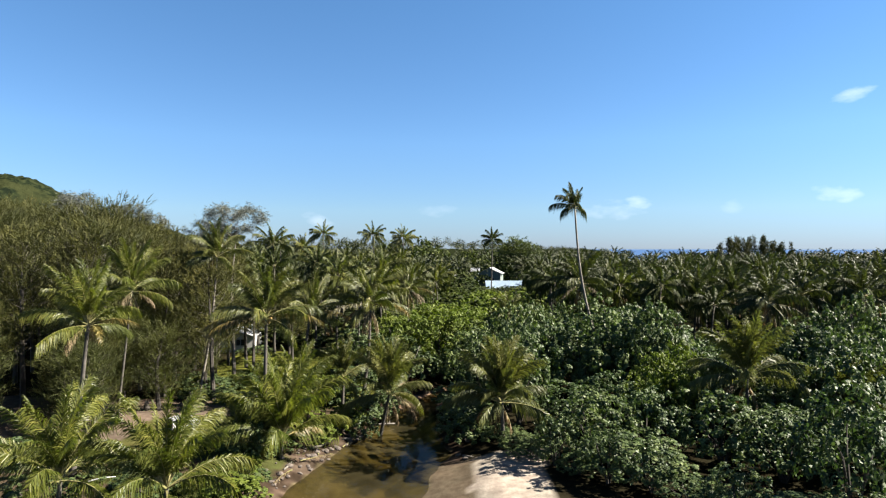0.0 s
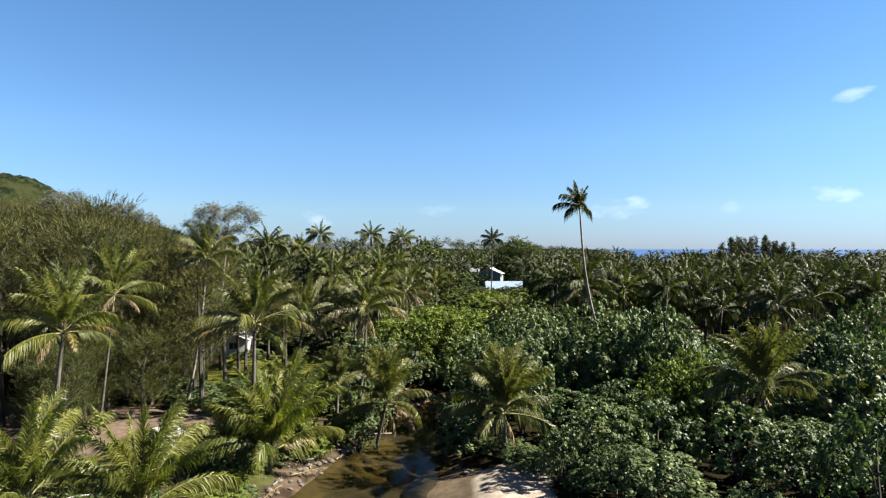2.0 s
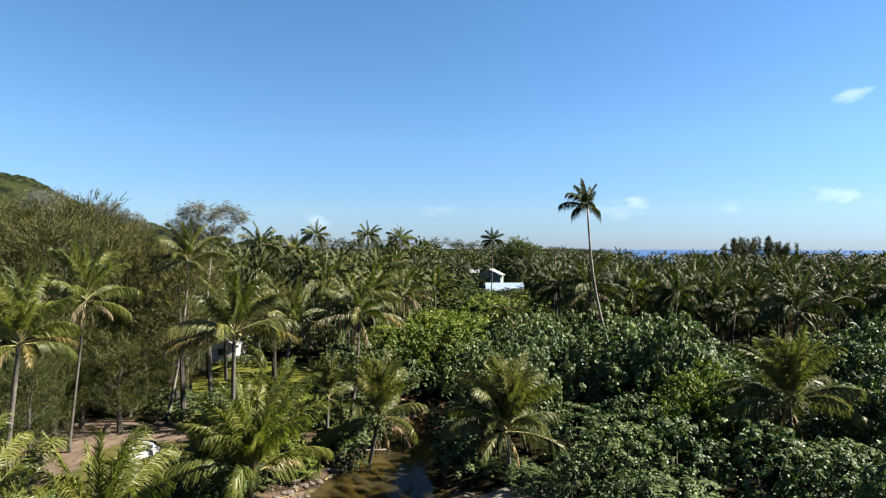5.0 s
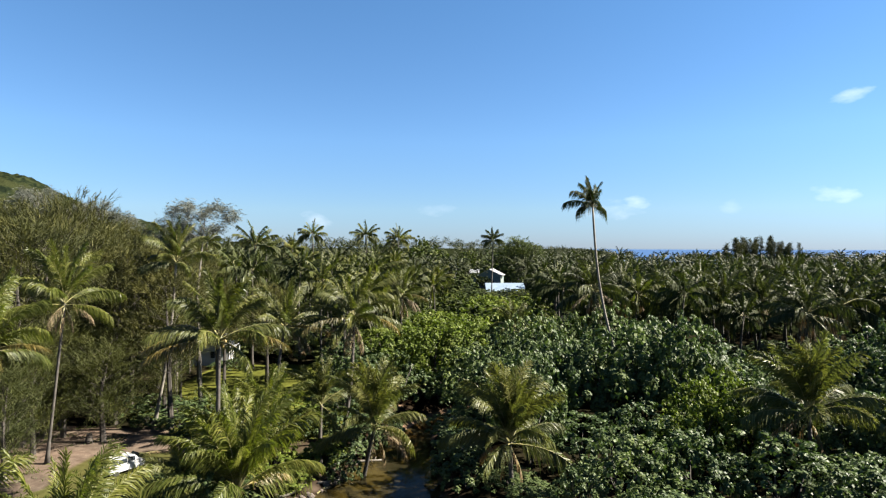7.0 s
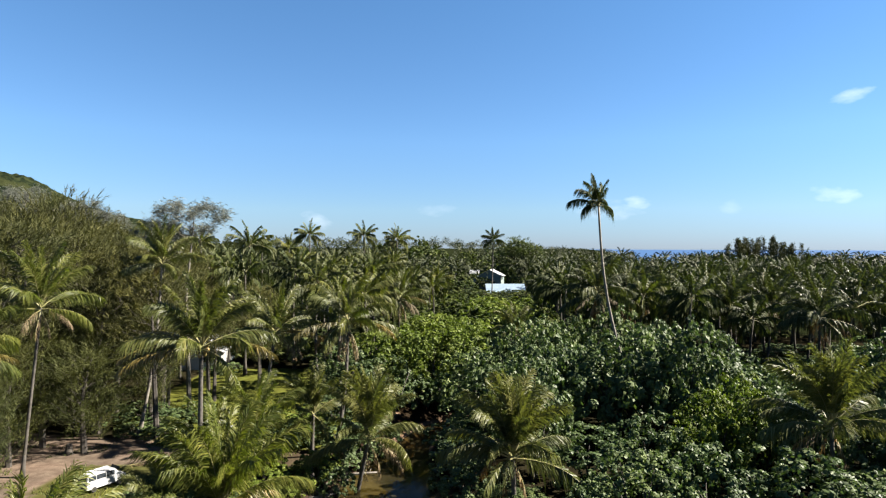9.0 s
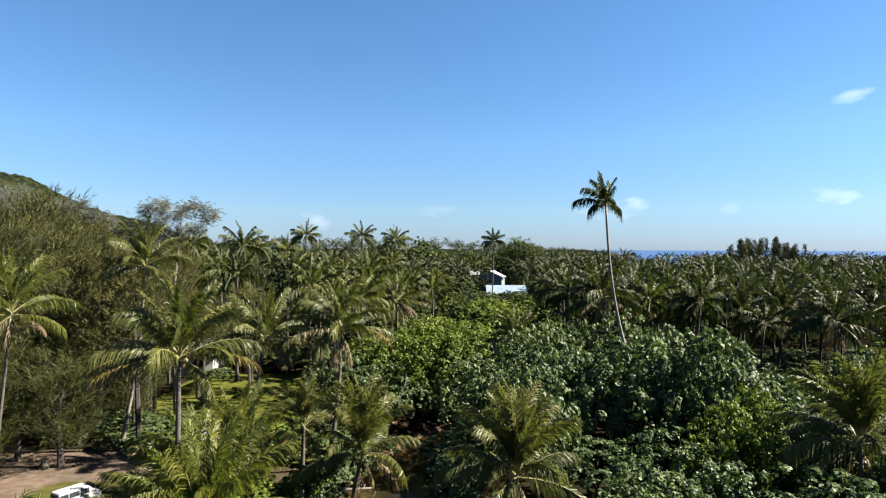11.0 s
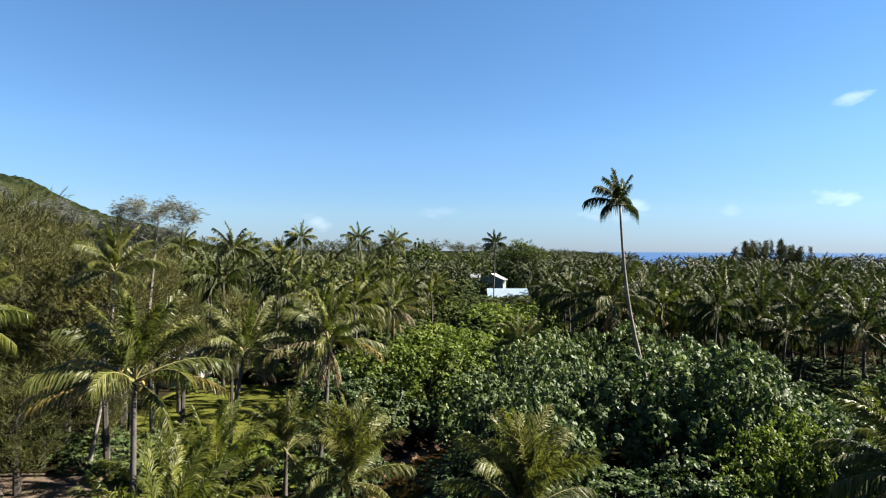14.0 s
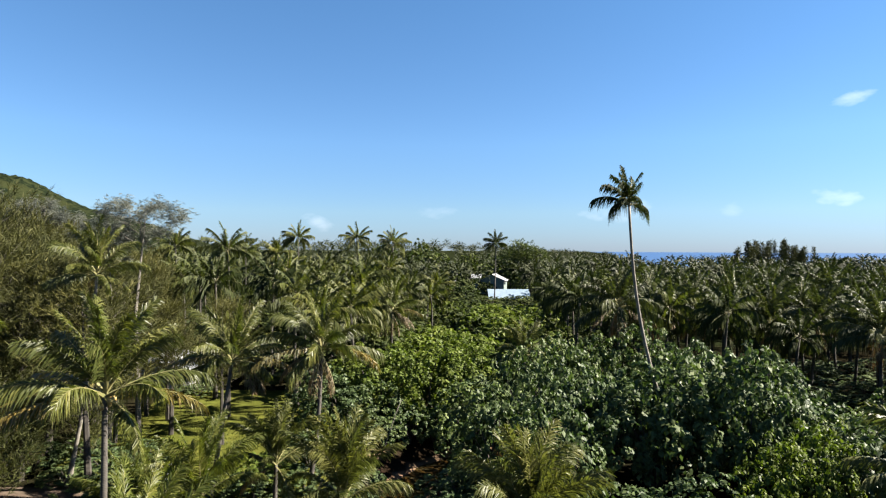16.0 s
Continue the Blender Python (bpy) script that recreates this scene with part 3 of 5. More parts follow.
palm("young coconut palm leaning over the water's edge", (-5.1, 59.2, 4.4), (-6.2, 60.0), "olive", 9, (2, 11, 9, 6, 3), 2, 0, 1.0, skirt=3)
palm("young coconut palm with stiff upright fronds", (-10.3, 63.0, 5.2), (-10.5, 63.3), "olive", 16, (0, 6, 6, 4, 2), 1, 0, 0.8)
palm(YOUNG, (-14.2, 60.0, 4.2), (-14.4, 60.2), "young", 17, (1, 7, 6, 4, 1), 0, 1, 0.75)
palm(YOUNG, (-16.6, 57.5, 3.6), (-16.8, 57.6), "young", 18, (1, 7, 6, 4, 1), 0, 1, 0.72)
palm("young coconut palm with darker green fronds", (-16.7, 49.2, 3.0), (-16.9, 49.4), "olive", 19, (0, 6, 7, 5, 2), 0, 1, 0.66)
palm(YOUNG, (-22.9, 35.8, 4.9), (-23.1, 35.6), "young", 10, (1, 7, 8, 5, 3), 0, 2, 0.86)
palm(YOUNG, (-17.2, 37.4, 3.7), (-17.3, 37.2), "young", 11, (1, 7, 8, 5, 2), 0, 1, 0.92)
palm("olive coconut palm rising among broad-leaved shrubs", (27.3, 53.0, 7.3), (27.8, 53.4), "olive", 12, (2, 9, 9, 7, 4), 1, 0, 1.05, skirt=2)
palm("small coconut palm among broad-leaved shrubs", (36.0, 52.5, 5.0), (36.2, 52.6), "olive", 13, (0, 6, 7, 5, 2), 0, 1, 0.85)
palm("small coconut palm half hidden in the shrub canopy", (9.6, 86.0, 8.8), (9.8, 86.2), "olive", 20, (0, 5, 6, 6, 4), 1, 0, 0.7)
palm("coconut palm with dry brown fronds hanging under its crown", (-5.6, 100.0, 11.8), (-5.9, 100.4), "tall_b", 24, (1, 5, 6, 5, 4), 6, 1, 1.0, skirt=5)
palm("very tall lone coconut palm with a curved slender trunk", (15.7, 70.0, 23.6), (20.9, 70.6), "dark", 14, (1, 5, 5, 5, 2), 0, 0, 0.92, r=(0.17, 0.10), bend=(-1.2, 0), wind=math.pi, bark="trunk_pale")
palm("tall slender palm in front of the pale-roofed house", (17.6, 212, 21.3), (17.2, 212), "dark", 15, (2, 4, 6, 6, 4), 0, 0, 1.35, r=(0.2, 0.14), group="palms of the plantation")


# ---- palm plantation ----
def crown_mesh(seed, leaf_material, fronds, pairs, length, leaflet, width, segs=1):
    rng = random.Random(seed)
    leaves, stalks = [], []
    turn = 0
    for i in range(fronds):
        s = i / fronds
        elev, droop = radians(80 - 104 * s + rng.uniform(-9, 9)), radians(34 + 40 * s + rng.uniform(-14, 14))
        (V, F), (SV, SF) = frond_geo(rng, length * rng.uniform(0.85, 1.1), elev, droop, pairs, leaflet, width, 0.96, 0.8 + 0.4 * s, segs, 0.07, 0.35 - 0.6 * s, twist=rng.uniform(-0.7, 0.7))
        turn += 2.39996
        m = Matrix.Rotation(turn + rng.uniform(-0.25, 0.25), 3, "Z")
        leaves.append(([m @ v for v in V], F))
        stalks.append(([m @ v for v in SV], SF))
    n = sum(len(f) for _, f in leaves)
    V, F = join_geo(leaves + stalks)
    return mesh_of("crown", V, F, None, [leaf_material, MAT["rachis_old"]], [0] * n + [1] * (len(F) - n))


MID = []
for k in range(5):
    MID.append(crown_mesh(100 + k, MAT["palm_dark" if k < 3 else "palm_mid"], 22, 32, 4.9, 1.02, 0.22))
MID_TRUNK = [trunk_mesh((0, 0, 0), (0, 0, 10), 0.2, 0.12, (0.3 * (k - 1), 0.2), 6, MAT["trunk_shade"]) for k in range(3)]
FAR_PALMS = []


def plantation_palm(x, y, top, rng, pool, label):
    ci, ti = rng.choice(pool), rng.randrange(3)
    z = height(x, y) - 0.1
    if y > 165 and top < 17:
        if 212 < y < 242 and 10 < x < 46:
            return None
        FAR_PALMS.append((ci, x, y, top, rng.uniform(0, 6.28), rng.uniform(0.85, 1.15)))
        return None
    if 212 < y < 242 and 10 < x < 46:
        return None
    thing = new("coconut_palm")
    tagged(thing, label, "palm tree", "palms of the plantation")
    thing.location = (x, y, z)
    tr = part("trunk", MID_TRUNK[ti], thing)
    h = top - z
    tr.scale = (1, 1, h / 10)
    cr = part("crown", MID[ci], thing, "", (0, 0, h), (rng.uniform(-0.12, 0.12), rng.uniform(-0.12, 0.12), rng.uniform(0, 6.28)))
    s = rng.uniform(0.76, 1.0) if x > 10 else rng.uniform(0.74, 0.98)
    cr.scale = (s, s, s)
    return thing


def build_plantation():
    rng = random.Random(5)
    # front rows on the seaward side of the shrubs
    taken = []
    for i, (x, y, top) in enumerate(((21.9, 94, 13.2), (28.5, 102, 11.7), (36.1, 108, 11.2), (41.0, 104, 10.6), (54.3, 120, 12.3), (50.9, 106, 11.4), (64.3, 120, 12.8), (55.0, 100, 11.0), (70.0, 116, 12.6), (62.5, 98, 12.6), (71.0, 97, 13.0), (79.0, 100, 13.2), (46.5, 116, 11.8), (31.5, 112, 11.8), (46.0, 84, 11.2), (53.0, 88, 11.8), (60.0, 85, 12.2), (40.5, 95, 10.8), (68.0, 87, 12.6), (47.0, 96, 11.2), (35.0, 100, 10.8))):
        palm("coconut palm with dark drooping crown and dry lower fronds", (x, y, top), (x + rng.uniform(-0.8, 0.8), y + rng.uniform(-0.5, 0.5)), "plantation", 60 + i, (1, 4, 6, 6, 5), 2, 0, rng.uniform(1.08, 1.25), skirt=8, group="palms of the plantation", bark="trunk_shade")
        taken.append((x, y))

    def free(x, y, r):
        if any((x - a) ** 2 + (y - b) ** 2 < r * r for a, b in taken):
            return False
        taken.append((x, y))
        return True

    # a closed canopy behind the front row
    n = tries = 0
    while n < 34 and tries < 4000:
        tries += 1
        x, y = rng.uniform(30, 86), rng.uniform(88, 126)
        if free(x, y, 4.0):
            plantation_palm(x, y, rng.gauss(11.2, 1.0), rng, (0, 1, 2), "coconut palm with dark drooping crown in the plantation")
            n += 1
    n = tries = 0
    while n < 330 and tries < 20000:
        tries += 1
        y = 96 + 182 * rng.random() ** 1.25
        x = rng.uniform(13 + 0.06 * y, 26 + 0.80 * y)
        if free(x, y, 5.2):
            plantation_palm(x, y, rng.gauss(12.0, 1.3), rng, (0, 0, 1, 1, 2, 2, 3), "coconut palm with dark drooping crown in the plantation")
            n += 1
    n = tries = 0
    while n < 330 and tries < 30000:
        tries += 1
        y = 80 + 240 * rng.random() ** 1.1
        x = rng.uniform(-22 - 0.66 * y, -5 - 0.03 * y)
        if x > -16 and y < 88 or (-40 < x < -10 and y < 102):
            continue
        if free(x, y, 4.0 + y * 0.003):
            plantation_palm(x, y, rng.gauss(14.2, 1.6), rng, (2, 3, 4, 3, 4), "coconut palm with sunlit green crown inland")
            n += 1
    for k in range(18):
        plantation_palm(-6.0 + rng.uniform(-4, 3.5) + 0.3 * k * (k % 2), 108 + 6.2 * k, rng.gauss(11.6, 0.8), rng, (2, 3, 4), "coconut palm with sunlit green crown inland")
    for x, y, top in ((-29.5, 148, 22.0), (-17.5, 150, 21.8), (-10.0, 152, 21.0), (-33.5, 118, 19.5), (-45, 125, 20.0), (-21, 100, 15.5), (-16, 92, 14.5), (-27, 96, 15.6), (-9.5, 90, 13.0), (-12, 84, 13.2), (12.2, 243.5, 11.5), (15.0, 244.5, 10.6), (28.5, 243.5, 12.5), (31.5, 246, 13)):
        plantation_palm(x, y, top, rng, (2, 3, 4), "coconut palm with sunlit green crown inland")


build_plantation()


def build_far_forest():
    """The wooded plain beyond: low crowns joined in one piece, palms and broad-leaved trees."""
    rng = random.Random(9)
    protos = []
    for k in range(3):
        chunks, turn = [], 0
        for i in range(12):
            s = i / 12
            (V, F), _ = frond_geo(rng, 4.2, radians(78 - 100 * s), radians(50), 6, 0.95, 0.72, 1, 0.6, 1)
            turn += 2.4
            m = Matrix.Rotation(turn, 3, "Z")
            chunks.append(([m @ v for v in V], F))
        protos.append(join_geo(chunks))
    V, F = [], []
    for _ in range(1250):
        y = 215 + 1000 * rng.random() ** 1.5
        x = rng.uniform(-0.8 * y, min(0.28 * y + 30, 0.8 * y)) if y > 560 else rng.uniform(-0.75 * y, 0.78 * y)
        if coast(x, y) < 15:
            continue
        left = max(0.0, min(1.0, (0.25 * y - x) / 150))
        if abs(x - 22 - (y - 240) * 0.1) < 13 and y < 262:
            continue
        top = rng.gauss(11.6, 1.3 + 0.9 * left) + left * min(10.5, max(0.0, (y - 230) * 0.035)) * rng.uniform(0.6, 1.15)
        pv, pf = protos[rng.randrange(3)]
        a, s, o = rng.uniform(0, 6.28), rng.uniform(0.9, 1.3), len(V)
        ca, sa = math.cos(a) * s, math.sin(a) * s
        V.extend([(x + v[0] * ca - v[1] * sa, y + v[0] * sa + v[1] * ca, top + v[2] * s) for v in pv])
        F.extend([tuple(i + o for i in f) for f in pf])
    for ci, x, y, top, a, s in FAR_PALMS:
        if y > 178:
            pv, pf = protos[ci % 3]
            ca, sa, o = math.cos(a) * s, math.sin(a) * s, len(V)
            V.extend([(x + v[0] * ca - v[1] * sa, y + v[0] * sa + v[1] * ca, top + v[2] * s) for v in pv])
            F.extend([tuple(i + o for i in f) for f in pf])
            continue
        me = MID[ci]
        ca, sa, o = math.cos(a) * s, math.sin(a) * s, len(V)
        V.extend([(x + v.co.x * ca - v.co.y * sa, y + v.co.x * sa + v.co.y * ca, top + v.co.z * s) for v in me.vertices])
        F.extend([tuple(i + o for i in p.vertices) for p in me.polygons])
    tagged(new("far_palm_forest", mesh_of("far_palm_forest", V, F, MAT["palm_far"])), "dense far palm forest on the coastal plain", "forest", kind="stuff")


build_far_forest()


# ---- broad-leaved shrubs ----
def leaf_cloud(seed, radius, high, count, leaf, mat, clumps=150, name="crown", deep=0.22, skirt=-0.3):
    """Single leaves shingled over many small clumps, which cover a lumpy dome."""
    rs = np.random.RandomState(seed)

    def unit(a):
        return a / np.maximum(np.linalg.norm(a, axis=1, keepdims=True), 1e-6)

    i = np.arange(clumps) + 0.5
    up = np.array([0.0, 0.0, 1.0])
    sin_e = skirt + (1 - skirt) * i / clumps
    az = 2.39996 * i + rs.uniform(-0.4, 0.4, clumps)
    cos_e = np.sqrt(np.maximum(0, 1 - sin_e ** 2))
    nrm = np.stack([np.cos(az) * cos_e, np.sin(az) * cos_e, sin_e], 1)
    # broad lumps, uneven clumps, and some clumps set back inside
    waves = rs.normal(0, 2.6, (5, 3))
    f = 0.90 + 0.045 * np.sin(nrm @ waves.T + rs.uniform(0, 6.28, 5)).sum(1) + rs.normal(0, 0.065, clumps)
    f = np.where(rs.random_sample(clumps) < deep, f * rs.uniform(0.62, 0.85, clumps), f)
    centre = np.stack([nrm[:, 0] * radius * f, nrm[:, 1] * radius * f, high * (0.36 + 0.58 * nrm[:, 2] * f)], 1)
    size = rs.uniform(0.09, 0.17, clumps) * radius
    c = rs.randint(0, clumps, count)
    way = unit(nrm[c] * 0.8 + rs.normal(0, 0.62, (count, 3)) + up * 0.25)
    p = centre[c] + way * (size[c] * rs.uniform(0.65, 1.15, count))[:, None]
    p[:, 2] = np.maximum(p[:, 2], 0.15)
    n = unit(way * 0.8 + up * 0.3 + rs.normal(0, 0.42, (count, 3)))
    ax = way * 0.5 - up * 0.7 + rs.normal(0, 0.6, (count, 3))
    ax = unit(ax - n * (ax * n).sum(1, keepdims=True))
    side = np.cross(n, ax)
    l = (leaf * rs.uniform(0.7, 1.2, count))[:, None]
    w = l * 0.38
    quad = np.stack([p - ax * l * 0.45, p - ax * l * 0.08 + side * w - n * l * 0.06, p + ax * l * 0.55 - n * l * 0.08, p - ax * l * 0.08 - side * w - n * l * 0.06], 1)
    return mesh_of(name, quad.reshape(-1, 3).tolist(), np.arange(4 * count).reshape(-1, 4).tolist(), mat)


def stems_mesh(seed, radius, high, count=7, mat=None):
    rng = random.Random(seed)
    chunks = []
    for i in range(count):
        a = 2.4 * i + rng.uniform(-0.3, 0.3)
        e = Vector((math.cos(a) * radius * 0.55, math.sin(a) * radius * 0.55, high * rng.uniform(0.55, 0.8)))
        m = e * 0.45 + Vector((rng.uniform(-0.4, 0.4), rng.uniform(-0.4, 0.4), 0.1 * high))
        chunks.append(tube([(0.1 * math.cos(a), 0.1 * math.sin(a), 0), m, e], [0.12, 0.08, 0.03], 5))
    V, F = join_geo(chunks)
    return mesh_of("stem", V, F, mat or MAT["bark"])


SHRUB_R, SHRUB_H = 4.2, 8.0
STEMS = [stems_mesh(200 + k, SHRUB_R, SHRUB_H) for k in range(3)]
SHRUBS = [(leaf_cloud(200 + k, SHRUB_R, SHRUB_H, 3800, 0.345, MAT["bush"], 120, deep=0.3, skirt=-0.15), STEMS[k % 3]) for k in range(5)]
BRIGHT = [(leaf_cloud(300 + k, SHRUB_R, SHRUB_H, 4300, 0.315, MAT["bush_bright"], 150), STEMS[k]) for k in range(2)]
LOW = [(leaf_cloud(320 + k, SHRUB_R, SHRUB_H, 800, 0.85, MAT["bush_far"], 90), STEMS[k]) for k in range(2)]
SMALL = [(leaf_cloud(340 + k, SHRUB_R, SHRUB_H, 1500, 0.62, MAT["bush_bright" if k else "bush"], 90), STEMS[k]) for k in range(2)]
YELLOW_BUSH = [(leaf_cloud(350, SHRUB_R, SHRUB_H, 900, 0.75, MAT["palm_yellow"], 60), STEMS[0])]
LOW_BRIGHT = [(leaf_cloud(330 + k, SHRUB_R, SHRUB_H, 1100, 0.72, MAT["bush_bright"], 110), STEMS[k]) for k in range(2)]


def shrub(x, y, top, r, rng, pool, label, group):
    crown, stems = rng.choice(pool)
    z = height(x, y) - 0.1
    thing = new("shrub")
    tagged(thing, label, "shrub", group)
    thing.location = (x, y, z)
    thing.rotation_euler = (0, 0, rng.uniform(0, 6.28))
    sx, sz = r / SHRUB_R, (top - z) / SHRUB_H
    for nm, me in (("crown", crown), ("stem", stems)):
        p = part(nm, me, thing)
        p.scale = (sx, sx, sz)
    return thing


def build_shrubs():
    rng = random.Random(17)
    lab = "large broad-leaved coastal shrub with glossy dark green leaves"
    # the thicket on the creek's sandy side
    pts = []
    tries = 0
    while tries < 9000 and len(pts) < 92:
        tries += 1
        y = rng.uniform(25, 87)
        x = rng.uniform(4, 66)
        edge = 6.5 + max(0, 52 - y) * 0.75
        if y > 60:
            edge = 4.5 + (y - 60) * 0.02
        if 53 < y < 76:
            edge = 2.2
        if x < edge + 1.5 or x > 0.66 * y + 14:
            continue
        if any((x - a) ** 2 + (y - b) ** 2 < 4.4 ** 2 for a, b in pts):
            continue
        if (x - 16.4) ** 2 + (y - 62.5) ** 2 < 32 or (x - 8.2) ** 2 + (y - 51.5) ** 2 < 24 or (x > 31 and y > 72) or (31 < x < 41 and y > 62) or (x - 21.2) ** 2 + (y - 52.4) ** 2 < 17 or (x - 27.4) ** 2 + (y - 53.0) ** 2 < 15 or (x - 14.2) ** 2 + (y - 52.0) ** 2 < 10 or (x - 20.8) ** 2 + (y - 56.6) ** 2 < 18:
            continue
        if abs(x - 27.2) < 4 and 40 < y < 53.0 or abs(x - 35.5) < 3.5 and 42 < y < 52.5:
            top = 4.2 + 0.3 * max(0, 53 - y)
        else:
            top = rng.gauss(9.1, 1.9) + 0.07 * max(0, y - 50)
            if x - edge < 5:
                top -= 2.4
            if y < 46:
                top -= (46 - y) * 0.2
            if 11 < x < 24 and 38 < y < 57:
                top = min(top, 7.4)
            if 25 < x < 38 and y > 55:
                top = min(top, 9.4 - 0.22 * (x - 25))
        pts.append((x, y))
        shrub(x, y, max(2.5, top), min(rng.uniform(3.0, 4.5), 1.9 + 0.42 * top), rng, SHRUBS, lab, "creekside shrubs")
    for x, y in ((5.9, 53.6), (6.8, 51.4), (7.8, 49.2), (9.2, 47.0), (10.8, 45.2), (12.6, 43.6), (14.8, 41.9), (17.0, 40.2), (19.4, 38.4), (22.0, 36.4), (24.6, 34.4), (27, 32.4)):
        shrub(x + rng.uniform(-0.3, 0.3), y + rng.uniform(-0.3, 0.3), rng.choice((3.4, 4.2, 5.0, 5.8)) if x > 9 else 2.9, rng.uniform(1.7, 2.6), rng, SHRUBS, "low shrub at the edge of the sand", "creekside shrubs")
    for x, y, top, r in ((16.6, 66.5, 12.0, 4.6), (20.2, 67, 12.5, 4.6), (13, 67.5, 10.6, 4.4), (23.8, 66, 11.8, 4.4), (29.0, 60.5, 9.4, 4.4), (30.5, 65.5, 8.6, 4.2), (27.0, 68.0, 10.2, 4.4), (33.5, 57.5, 8.2, 4.2), (31.5, 70.5, 7.4, 4.0), (35.5, 66, 6.0, 3.8), (43, 69, 10.0, 4.2), (48, 71, 10.4, 4.4), (45.5, 75, 10.2, 4.4), (51, 76, 10.5, 4.5), (53, 70, 10.4, 4.4), (42.5, 74, 9.2, 3.6)):
        shrub(x, y, top, r, rng, SHRUBS, lab, "creekside shrubs")
    for k in range(9):
        x, y = (2.6 if k < 5 else 4.2) + rng.uniform(-0.4, 0.4) - 0.1 * k, 56 + 2.3 * k
        shrub(x, y, rng.uniform(3.2, 5.0) if k < 5 else 2.8, rng.uniform(2.0, 2.8), rng, SMALL[:1], "low dark shrub overhanging the creek", "creekside shrubs")
    for x, y, top, r in ((20.8, 56.8, 9.3, 2.9), (18.0, 54.6, 7.0, 2.2), (23.6, 57.8, 9.9, 2.7)):
        shrub(x, y, top, r, rng, BRIGHT, "bright green shrub standing out of the dark thicket", "bright shrubs")
    for x, y, top, r in ((-6.6, 65, 3.2, 2.0), (-5.3, 69, 3.0, 2.0), (-8.2, 62.5, 3.2, 2.0), (-7.8, 76, 4.0, 2.4), (-7.6, 58.6, 2.6, 1.5), (-4.6, 78.0, 4.6, 2.3), (-2.2, 79.6, 5.2, 2.5), (-6.8, 77.4, 4.4, 2.2), (0.4, 80.6, 5.2, 2.5)):
        shrub(x, y, top, r, rng, SMALL[:1], "low dark shrub overhanging the creek", "creekside shrubs")
    for x, y, top, r in ((-19.0, 67.0, 2.4, 1.6), (-17.2, 64.4, 3.4, 1.8), (-12.8, 66.0, 3.8, 2.2), (-15.2, 49.2, 5.2, 1.8), (-16.4, 48.4, 3.4, 1.8), (-10.2, 72.6, 4.6, 2.2), (-11.6, 74.0, 4.4, 2.2)):
        shrub(x, y, top, r, rng, SMALL[:1], "low dark shrub at the foot of the palms", "creekside shrubs")
    # the bright green mound at the head of the creek
    for x, y, top, r in ((-5, 85, 9.6, 4.8), (0.2, 84, 10.2, 5.0), (4.6, 86, 10.2, 4.6), (-2, 90, 10.8, 5.0), (3, 91, 10.8, 5.0), (-8, 88.5, 9.2, 4.4)):
        shrub(x, y, top, r, rng, BRIGHT, "bright green broad-leaved shrub at the head of the creek", "bright shrubs")
    for x, y, top, r in ((-8.8, 80, 7.5, 3.6), (-5.5, 80, 6.8, 3.2), (5.0, 80.5, 7.2, 4.0), (-10.8, 84, 8.0, 3.8), (7.5, 86, 8.4, 4.4), (10.5, 90, 8.8, 4.4)):
        shrub(x, y, top, r, rng, SHRUBS, lab, "creekside shrubs")
    # along the valley towards the houses
    for _ in range(46):
        y = rng.uniform(93, 205)
        x = rng.uniform(-3.5 + 0.02 * (y - 93), 10 + 0.07 * y)
        shrub(x, y, max(4.8, rng.gauss(8.6, 0.6) - 0.085 * max(0, y - 140)) , rng.uniform(4.2, 5.4), rng, LOW_BRIGHT if rng.random() < 0.62 else LOW, "broad-leaved shrub in the valley", "valley shrubs")
    # trees round and behind the houses
    for x, y, top, r in ((-6, 212, 10, 6), (2, 215, 9, 6), (8, 218, 8, 5), (-14, 220, 12, 7), (-2, 232, 12, 7), (6, 238, 11, 6), (32, 240, 12, 6), (22, 270, 14, 8), (-8, 255, 14, 8), (30, 262, 15, 7), (-20, 245, 15, 8), (-1, 280, 13, 6), (14, 285, 16, 8), (38, 280, 16, 8), (-14, 290, 18, 9), (-2, 310, 19, 9), (24, 310, 18, 9), (14, 336, 18, 8), (-24, 300, 20, 9), (-30, 330, 22, 10), (-8, 345, 21, 10), (44, 330, 19, 9), (-14, 405, 25.5, 9), (44, 420, 21, 8)):
        shrub(x, y, top, r, rng, LOW, "round leafy tree near the far houses", "far trees")
    for x, y, top, r in ((-14, 98, 6, 5), (-9, 100, 7, 5), (-19, 104, 6, 5.5), (-13, 108, 7, 5.5), (-24, 106, 6, 5), (-7, 94, 7.5, 4.5), (-30, 108, 6.5, 5), (-17, 112, 7, 5)):
        shrub(x, y, top, r, rng, LOW, "leafy shrub at the edge of the lawn", "valley shrubs")
